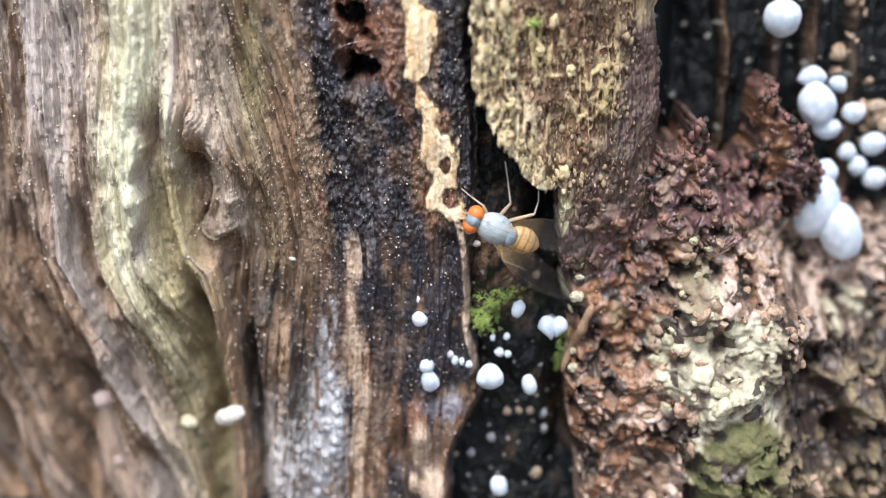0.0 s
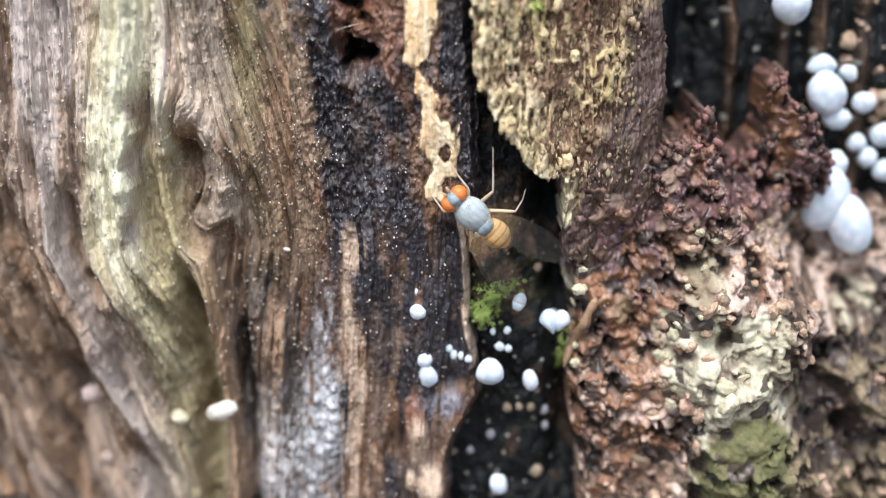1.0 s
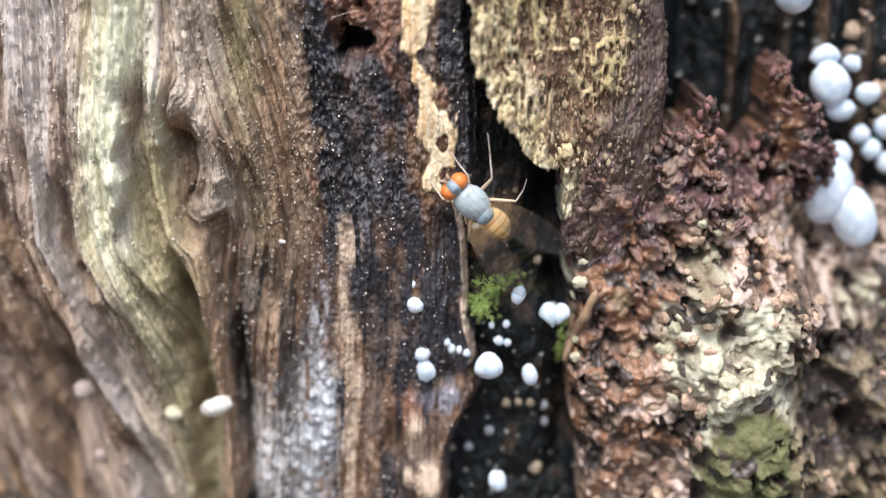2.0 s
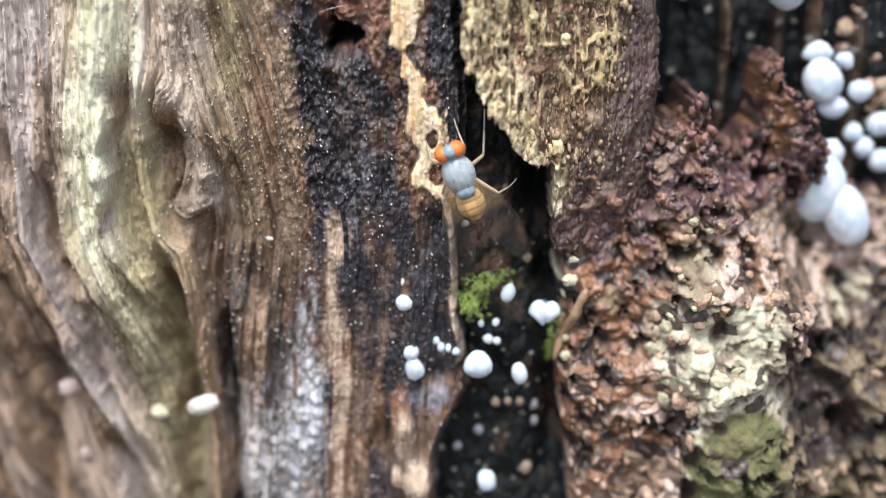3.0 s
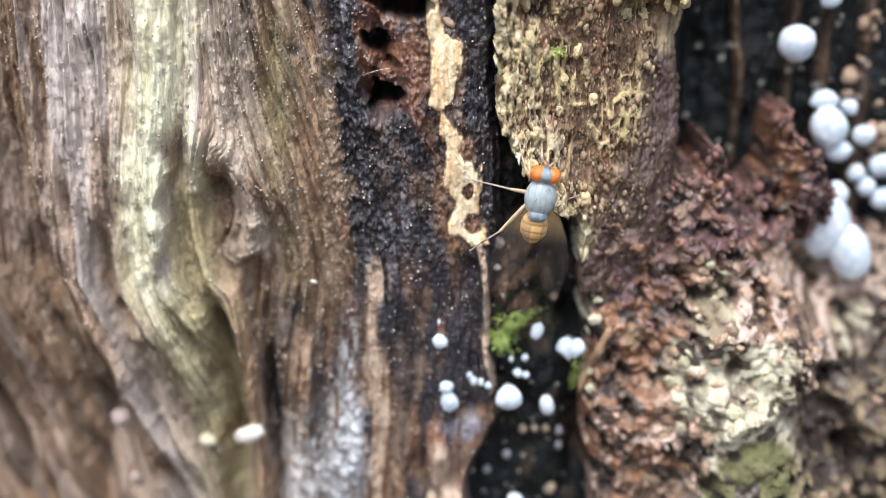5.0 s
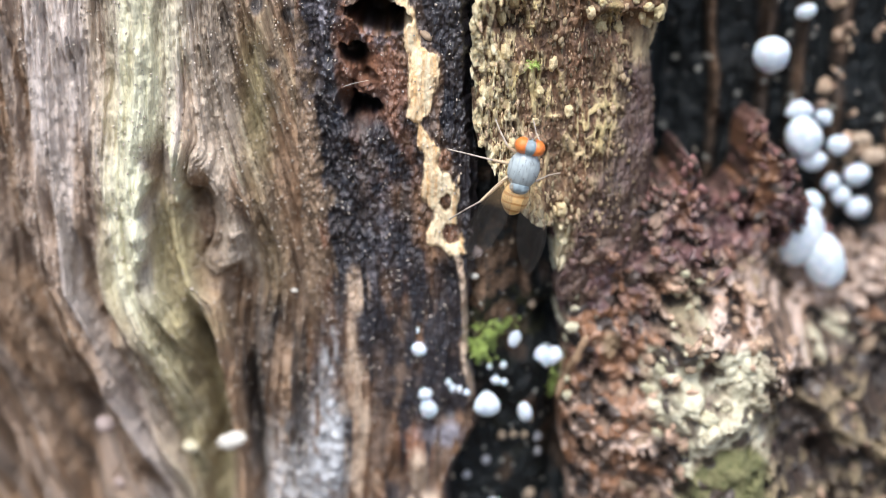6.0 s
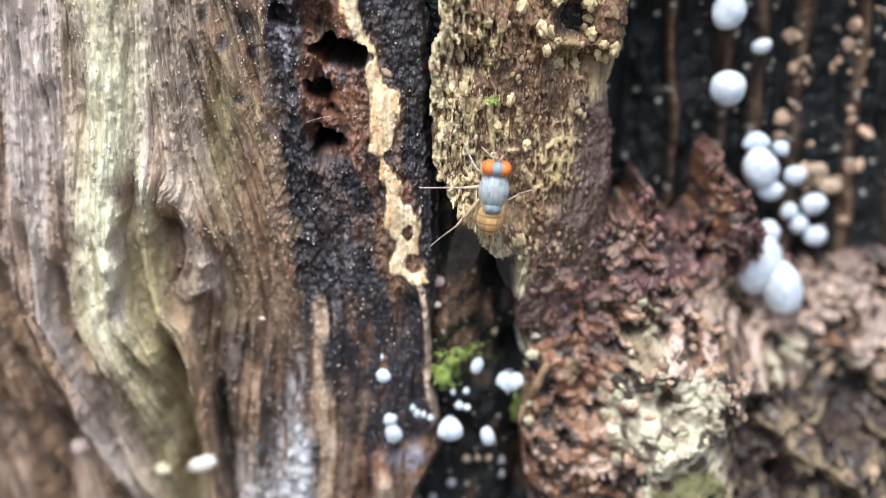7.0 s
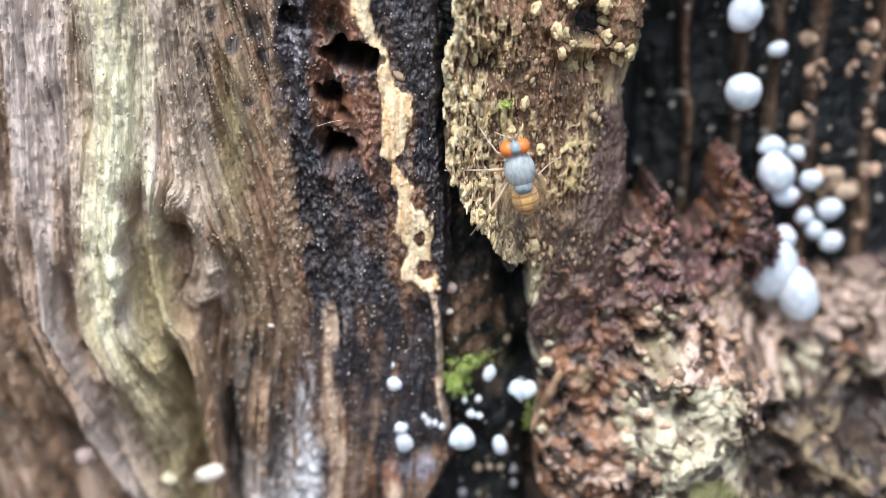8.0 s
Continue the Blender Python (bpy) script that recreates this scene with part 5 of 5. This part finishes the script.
# ---- pellets and specks on the wood ----
CHAFF = surface("chalky pellet", ((0.55, 0.50, 0.42), (0.85, 0.82, 0.74)), rough=0.8, relief=0.4, fine=5.0, grain=False)
DULL = surface("dull pink pellet", ((0.36, 0.27, 0.24), (0.58, 0.47, 0.43)), rough=0.8, relief=0.4, fine=5.0, grain=False)
for x, z, rx, rz, turn, mat, label in ((-11.85, -9.65, 0.92, 0.54, -0.35, CHAFF, "oblong chalky white pellet lodged in a wood furrow"), (-19.5, -9.6, 0.6, 0.55, 0.2, DULL, "dull pinkish pellet on grey wood"),
                                       (-14.4, -10.5, 0.5, 0.4, 0.5, LICHEN, "pale lichen crumb on mossy wood"), (-19.2, -14.0, 0.4, 0.4, 0, DULL, "dull pinkish pellet on grey wood"),
                                       (-7.95, -0.35, 0.22, 0.11, 0.2, CHAFF, "tiny white flake on brown wood"), (-0.75, 13.65, 0.38, 0.2, 0.7, CRUMB, "tan splinter on charred wood"),
                                       (1.9, 1.95, 0.42, 0.32, 0.3, DULL, "crumbly pinkish pellet at the wood's edge"), (1.87, 0.55, 0.25, 0.18, 0.0, CHAFF, "tiny white pellet at the wood's edge")):
    under = np.meshgrid(x + np.linspace(-0.6, 0.6, 5) * rx, z + np.linspace(-0.6, 0.6, 5) * rz)
    y = float(wood_depth(*under).min()) + 0.25 * rz if rx > 0.5 else float(wood_depth(np.array([x]), np.array([z]))[0])
    me = bpy.data.meshes.new("pellet")
    bm = ball(rx, 0.8 * rz, rz, int(x * 10), 0.16, 1.6, 3)
    bm.to_mesh(me)
    bm.free()
    me.materials.append(mat)
    for p in me.polygons:
        p.use_smooth = True
    ob = tagged(new("pellet", me), label, "pellet")
    ob.location, ob.rotation_euler = (x * MM, (y - 0.5 * rz) * MM, z * MM), (0, turn, 0)

bm = bmesh.new()
tube(bm, [(-4.96 + 1.27 * k / 6, 0.15 - 0.06 * math.sin(math.pi * k / 6), 11.01 + 0.32 * k / 6 + 0.05 * math.sin(math.pi * k / 6)) for k in range(7)], [0.012] * 7, 5)
hair = bpy.data.meshes.new("plant_hair")
bm.to_mesh(hair)
bm.free()
hair.materials.append(CHAFF)
tagged(new("plant_hair", hair), "fine pale plant hair across a boring in charred wood", "plant hair")

# ---- moss ----
MOSS = surface("bright green moss", ((0.24, 0.34, 0.06), (0.68, 0.82, 0.27)), rough=0.7, relief=0.2, fine=8.0, grain=False)


def moss_tuft(cx, cz, spread_x, spread_z, count, length, label, dice, depth, lift=0.0):
    bm = bmesh.new()
    for n in range(count):
        x, z = dice.gauss(cx, spread_x), dice.gauss(cz, spread_z)
        y = float(depth(np.array([x]), np.array([z]))[0])
        root = Vector((x, y + 0.1 - lift * math.exp(-((x - cx) / spread_x) ** 2 - ((z - cz) / spread_z) ** 2), z))
        way = Vector((dice.uniform(-0.7, 0.7), -1.0, dice.uniform(-0.4, 0.8))).normalized() * length * dice.uniform(0.5, 1.2)
        tip = root + way
        # a shoot with small pointed leaves around it
        tube(bm, [root, root + way * 0.6, tip], [0.03, 0.025, 0.008], 4)
        for k in range(6):
            p = root + way * (0.25 + 0.75 * k / 6)
            out = Vector((dice.uniform(-1, 1), dice.uniform(-0.9, 0.1), dice.uniform(-1, 1))).normalized()
            side = out.cross(way).normalized() * 0.045
            leaf = [bm.verts.new(q * MM) for q in (p - side, p + out * 0.12 + way * 0.12, p + side, p + out * 0.24 + way * 0.2)]
            bm.faces.new((leaf[0], leaf[1], leaf[3]))
            bm.faces.new((leaf[1], leaf[2], leaf[3]))
    me = bpy.data.meshes.new("moss")
    bm.to_mesh(me)
    bm.free()
    me.materials.append(MOSS)
    return tagged(new("moss", me), label, "moss", kind="stuff")


moss_dice = random.Random(11)
moss_tuft(2.15, -3.75, 0.42, 0.38, 130, 0.4, "bright green moss tuft at the hollow's edge", moss_dice, hollow_depth, 0.6)
moss_tuft(3.0, -2.6, 0.55, 0.35, 70, 0.28, "bright green moss tuft at the hollow's edge", moss_dice, hollow_depth, 0.6)
moss_tuft(6.6, -6.3, 0.15, 0.7, 40, 0.35, "yellow-green moss strand beside the rotten wood", moss_dice, hollow_depth, 0.8)
moss_tuft(4.6, 12.2, 0.2, 0.12, 20, 0.25, "small green moss tuft in a pit of the bark", moss_dice, bark_depth)

# ---- the fly ----


def plain(name, color, rough=0.5, second=None, per_mm=4.0, relief=0.15, alpha=1.0):
    m = bpy.data.materials.new(name)
    m.use_nodes = True
    t = m.node_tree
    s = t.nodes["Principled BSDF"]
    n = grit(t, per_mm, 3.0)
    t.links.new(mix_color(t, sharpen(t, n, 0.3, 0.7), color, second or tuple(0.75 * c for c in color)), s.inputs["Base Color"])
    s.inputs["Roughness"].default_value = rough
    s.inputs["Alpha"].default_value = alpha
    b = node_of(t, "ShaderNodeBump", Strength=relief, Distance=0.00005)
    t.links.new(n, b.inputs["Height"])
    t.links.new(b.outputs[0], s.inputs["Normal"])
    return m


def striped(name, color, stripe, axis, period, width, rough=0.5):
    """Bands across an axis of the part, at a real size."""
    m = plain(name, color, rough)
    t = m.node_tree
    s = t.nodes["Principled BSDF"]
    base = s.inputs["Base Color"].links[0].from_socket
    where = t.nodes.new("ShaderNodeTexCoord")
    split = t.nodes.new("ShaderNodeSeparateXYZ")
    t.links.new(where.outputs["Object"], split.inputs[0])
    wave = node_of(t, "ShaderNodeMath", operation="MULTIPLY_ADD")
    t.links.new(split.outputs[axis], wave.inputs[0])
    wave.inputs[1].default_value = 1000.0 / period
    t.links.new(mix_value(t, grit(t, 2.0, 2.0), 0.0, 0.35), wave.inputs[2])
    turn = node_of(t, "ShaderNodeMath", operation="FRACT")
    t.links.new(wave.outputs[0], turn.inputs[0])
    t.links.new(mix_color(t, sharpen(t, turn.outputs[0], 1 - width, 1 - width * 0.6), base, stripe), s.inputs["Base Color"])
    return m


EYE = plain("orange compound eye", (0.86, 0.27, 0.06), 0.38, (0.66, 0.15, 0.03), 16.0, 0.5)
DUST = striped("blue-grey dusted thorax", (0.50, 0.57, 0.58), (0.32, 0.37, 0.39), 0, 0.30, 0.16, 0.42)
FACE = plain("blue-grey face", (0.34, 0.43, 0.47), 0.5, (0.15, 0.19, 0.21))
AMBER = striped("amber banded abdomen", (0.82, 0.53, 0.23), (0.46, 0.22, 0.065), 2, 0.40, 0.34, 0.32)
LEG = plain("straw-coloured leg", (0.66, 0.50, 0.32), 0.45, (0.54, 0.42, 0.29))
SHIN = plain("pale dusty leg", (0.54, 0.46, 0.38), 0.5, (0.36, 0.30, 0.25))
WING = plain("smoky wing membrane", (0.045, 0.040, 0.036), 0.3, (0.055, 0.048, 0.042), 0.6, 0.03, 0.36)
# clear and amber at the root, smoky towards the tip
_t = WING.node_tree
_s = _t.nodes["Principled BSDF"]
_where, _split = _t.nodes.new("ShaderNodeTexCoord"), _t.nodes.new("ShaderNodeSeparateXYZ")
_t.links.new(_where.outputs["Object"], _split.inputs[0])
_root = sharpen(_t, _split.outputs[2], -0.0021, -0.0008)
_t.links.new(mix_value(_t, _root, 0.20, 0.16), _s.inputs["Alpha"])
_t.links.new(mix_color(_t, _root, (0.055, 0.050, 0.046), (0.62, 0.42, 0.22)), _s.inputs["Base Color"])
BRISTLE = plain("black bristle", (0.015, 0.012, 0.01), 0.4)

thorax_bm = ball(0.79, 0.68, 1.02, 1, 0.02, 1.0, 4)
thorax = part("thorax", thorax_bm, DUST, fly, "blue-grey dusted thorax with fine dark lines")
part("scutellum", ball(0.50, 0.30, 0.34, 2, 0.02, 1.0, 4, (0, -0.30, -0.86)), FACE, thorax)
bm = bmesh.new()
bristle_dice = random.Random(3)
for n in range(26):
    a, h = bristle_dice.uniform(-1.2, 1.2), bristle_dice.uniform(-0.8, 0.8)
    k = math.sqrt(max(0.05, 1 - h * h))
    p = Vector((0.8 * k * math.sin(a), -0.66 * k * math.cos(a), 1.02 * h))
    tube(bm, [p * 0.97, p * 1.06 + Vector((0, -0.05, -0.10)), p * 1.10 + Vector((0, -0.06, -0.26))], [0.007, 0.006, 0.002], 4)
for sx in (-1, 1):
    tube(bm, [(0.25 * sx, -0.50, -0.95), (0.3 * sx, -0.60, -1.1), (0.28 * sx, -0.62, -1.25)], [0.007, 0.005, 0.002], 4)
part("bristles", bm, BRISTLE, thorax)

head_bm = ball(0.46, 0.50, 0.40, 4, 0.02, 1.0, 4, (0, -0.14, 1.25))
head = part("head", head_bm, FACE, fly)
for sx in (-1, 1):
    part("eye", ball(0.42, 0.47, 0.41, 5, 0.0, 1.0, 4, (0.34 * sx, -0.10, 1.24)), EYE, head, "large orange compound eye")
    bm = bmesh.new()
    tube(bm, [(0.10 * sx, -0.25, 1.64), (0.14 * sx, -0.30, 1.84), (0.24 * sx, -0.34, 2.0)], [0.07, 0.06, 0.03], 6)
    tube(bm, [(0.22 * sx, -0.33, 1.94), (0.34 * sx, -0.42, 2.16)], [0.012, 0.004], 4)
    part("antenna", bm, LEG, head)
part("ocelli", ball(0.05, 0.04, 0.06, 6, 0.1, 1.0, 2, (0, -0.58, 1.22)), BRISTLE, head)
bm = bmesh.new()
tube(bm, [(0, 0.25, 1.5), (0, 0.55, 1.65), (0, 0.7, 1.6)], [0.14, 0.11, 0.14], 8)
part("mouthparts", bm, REDCRUMB, head)

bm = ball(0.68, 0.58, 0.92, 7, 0.0, 1.0, 5, (0, 0.10, -1.60))
for v in bm.verts:
    tail = max(0.0, -v.co.z / MM - 1.9)
    v.co.x *= 1 - 0.35 * tail
    v.co.y += 0.12 * tail * MM
    # the segments overlap like rings
    ring = (-v.co.z / MM * 2.5) % 1.0
    v.co.x *= 1 + 0.018 * ring
    v.co.y *= 1 + 0.018 * ring
part("abdomen", bm, AMBER, fly, "amber abdomen with brown bands")


def wing_half_width(v):
    return 0.06 + 0.86 * math.sin(math.pi * min(1.0, v ** 0.8)) ** 0.75 * (0.62 + 0.45 * v)


def wing(sx):
    """A long rounded wing, laid back over the abdomen, with its veins."""
    bm = bmesh.new()
    length, cols, rows = 4.9, 10, 40
    root = Vector((0.62 * sx, -0.60, -0.35))
    back = Vector((math.sin(radians(10)) * sx, 0.04, -math.cos(radians(10))))
    across = Vector((math.cos(radians(10)) * sx, 0.10, math.sin(radians(10))))

    def at(u, v):
        w = wing_half_width(v)
        lift = -0.16 * math.sin(math.pi * v) + 0.012 * math.sin(7 * u + 2 * v) - 0.10 * u * u
        return root + back * (length * v) + across * (w * u + 0.10 * v) + Vector((0, lift, 0))

    grid = [[bm.verts.new(at(-1 + 2 * c / cols, r / rows) * MM) for c in range(cols + 1)] for r in range(rows + 1)]
    for r in range(rows):
        for c in range(cols):
            bm.faces.new((grid[r][c], grid[r][c + 1], grid[r + 1][c + 1], grid[r + 1][c]))
    ob = part("wing", bm, WING, fly, "translucent smoky wing with fine veins")
    solid = ob.modifiers.new("thickness", "SOLIDIFY")
    solid.thickness = 0.012 * MM
    solid.use_rim = False
    bm = bmesh.new()
    for u0, u1, end in ((1.0, 1.0, 0.97), (0.75, 0.80, 0.93)):
        pts = [at(u0 + (u1 - u0) * k / 14, end * k / 14) for k in range(15)]
        tube(bm, pts, [0.006 - 0.0002 * k for k in range(15)], 4)
    tube(bm, [at(0.38, 0.55), at(0.78, 0.5)], [0.007, 0.007], 4)
    part("veins", bm, plain("wing vein", (0.10, 0.085, 0.07), 0.4), ob)


for sx in (-1, 1):
    wing(sx)


def leg(name, root, knee, ankle, foot):
    """A leg of thigh, shin and foot; its own origin is where it joins the body."""
    root = Vector(root)
    bm = bmesh.new()
    k, a, f = (Vector(p) - root for p in (knee, ankle, foot))
    tube(bm, [Vector((0, 0, 0)), k * 0.25, k * 0.6, k * 0.95, k], [0.08, 0.105, 0.095, 0.07, 0.055], 8)
    ob = part(name, bm, LEG, fly)
    bm = bmesh.new()
    tube(bm, [k, k + (a - k) * 0.1, k + (a - k) * 0.6, a], [0.055, 0.05, 0.046, 0.04], 8)
    part("shin", bm, SHIN, ob)
    bm = bmesh.new()
    steps = [a + (f - a) * n / 5 for n in range(6)]
    tube(bm, [q for p, w in zip(steps, steps[1:]) for q in (p, p + (w - p) * 0.8)] + [f], [0.034, 0.04] * 5 + [0.016], 6)
    for sx in (-1, 1):
        tube(bm, [f, f + Vector((0.05 * sx, 0.02, 0.07))], [0.018, 0.006], 4)
    part("foot", bm, SHIN, ob)
    ob.location = root * MM
    return ob, root


LEGS = {
    "front_left": leg("front_leg", (-0.35, 0.40, 0.55), (-0.95, 0.15, 1.05), (-1.35, 0.65, 1.65), (-1.6, 0.95, 2.15)),
    "front_right": leg("front_leg", (0.35, 0.40, 0.55), (0.80, 0.15, 1.05), (0.85, 0.65, 1.7), (0.95, 0.95, 2.25)),
    "middle_left": leg("middle_leg", (-0.5, 0.45, 0.0), (-1.55, 0.10, -0.05), (-2.8, 0.60, -0.35), (-3.75, 0.85, -0.55)),
    "middle_right": leg("middle_leg", (0.5, 0.45, 0.0), (1.5, 0.10, 0.05), (2.3, 0.60, 0.8), (2.95, 0.85, 1.45)),
    "hind_left": leg("hind_leg", (-0.45, 0.45, -0.45), (-1.65, 0.10, -2.15), (-2.4, 0.60, -3.1), (-2.85, 0.90, -3.75)),
    "hind_right": leg("hind_leg", (0.45, 0.45, -0.45), (1.5, 0.05, -1.5), (2.1, 0.55, -1.5), (2.5, 0.85, -1.35)),
}

# seconds, place of the thorax in mm, heading (degrees clockwise from straight up), lift of the head
FLY_ROWS = (
    (0, 2.77, -1.6, 2.03, -64), (0.2, 2.61, -1.6, 2.13, -57), (0.5, 1.66, -1.6, 2.83, -50), (1, 1.61, -1.6, 2.26, -47),
    (1.5, 1.82, -1.6, 2.21, -48), (1.7, 1.82, -1.6, 2.25, -47), (2.8, 1.08, -1.6, 3.20, -30), (3, 1.55, -1.6, 3.60, -22),
    (3.5, 1.86, -1.6, 4.35, -21), (4, 1.87, -1.7, 4.27, -20), (4.5, 2.31, -2.2, 4.89, -15), (4.7, 3.45, -2.7, 5.24, 6),
    (5.8, 3.93, -3.25, 6.38, 12), (6, 4.02, -3.25, 7.55, 13), (6.5, 4.32, -3.25, 7.58, 8), (7, 4.69, -3, 8.13, 6),
    (7.5, 5.03, -2.8, 8.04, 3), (8, 5.29, -2.4, 9.30, -13))

# seconds, then for each leg its swing in the body's plane and its fold towards the wood, in degrees
LEG_ROWS = {
    "front_left": ((0.0, 8, 50), (1.7, 8, 50), (4.5, 8, 35), (4.7, -10, 0), (5.8, 10, 0), (8.0, -5, 0)),
    "front_right": ((0.0, 0, 0), (1.7, 0, 0), (3.0, -8, 0), (4.5, 10, 10), (4.7, -25, 60), (6.5, -15, 30), (7.0, -35, 60), (8.0, -35, 60)),
    "middle_left": ((0.0, 50, 40), (1.7, 50, 40), (4.5, 40, 30), (4.7, -12, 0), (6.0, -8, 0), (6.5, -14, 0), (7.0, 0, 0), (7.5, -25, 0), (8.0, -18, 5)),
    "middle_right": ((0.0, 12, 0), (0.5, 4, 0), (1.7, 0, 0), (3.0, -22, 0), (3.5, -15, 0), (4.5, 30, 20), (4.7, 60, 50), (8.0, 70, 50)),
    "hind_left": ((0.0, -30, 78), (1.7, -30, 78), (4.5, -25, 74), (4.7, 0, 0), (7.0, 0, 0), (7.5, -16, 15), (8.0, -8, 10)),
    "hind_right": ((0.0, 0, 0), (1.7, 0, 0), (3.0, 6, 0), (4.5, 35, 10), (4.7, 40, 40), (8.0, 45, 40)),
}


# the fly's own origin lies at its feet, on the wood
FEET = 1.3
for ob in fly.children:
    ob.location.y -= FEET * MM


def motions():
    walk(fly, [(t, pose(x * MM, y * MM, z * MM) @ pose(0, 0, 0, 0, h, 0) @ pose(0, 0, 0, 4, 0, 0) @ pose(0, FEET * MM, 0)) for t, x, y, z, h in FLY_ROWS])
    for name, rows in LEG_ROWS.items():
        ob, root = LEGS[name]
        sx = -1 if name.endswith("left") else 1
        walk(ob, [(t, pose(root.x * MM, (root.y - FEET) * MM, root.z * MM) @ pose(0, 0, 0, 0, sx * swing, 0) @ pose(0, 0, 0, 0, 0, sx * fold)) for t, swing, fold in rows])


motions()
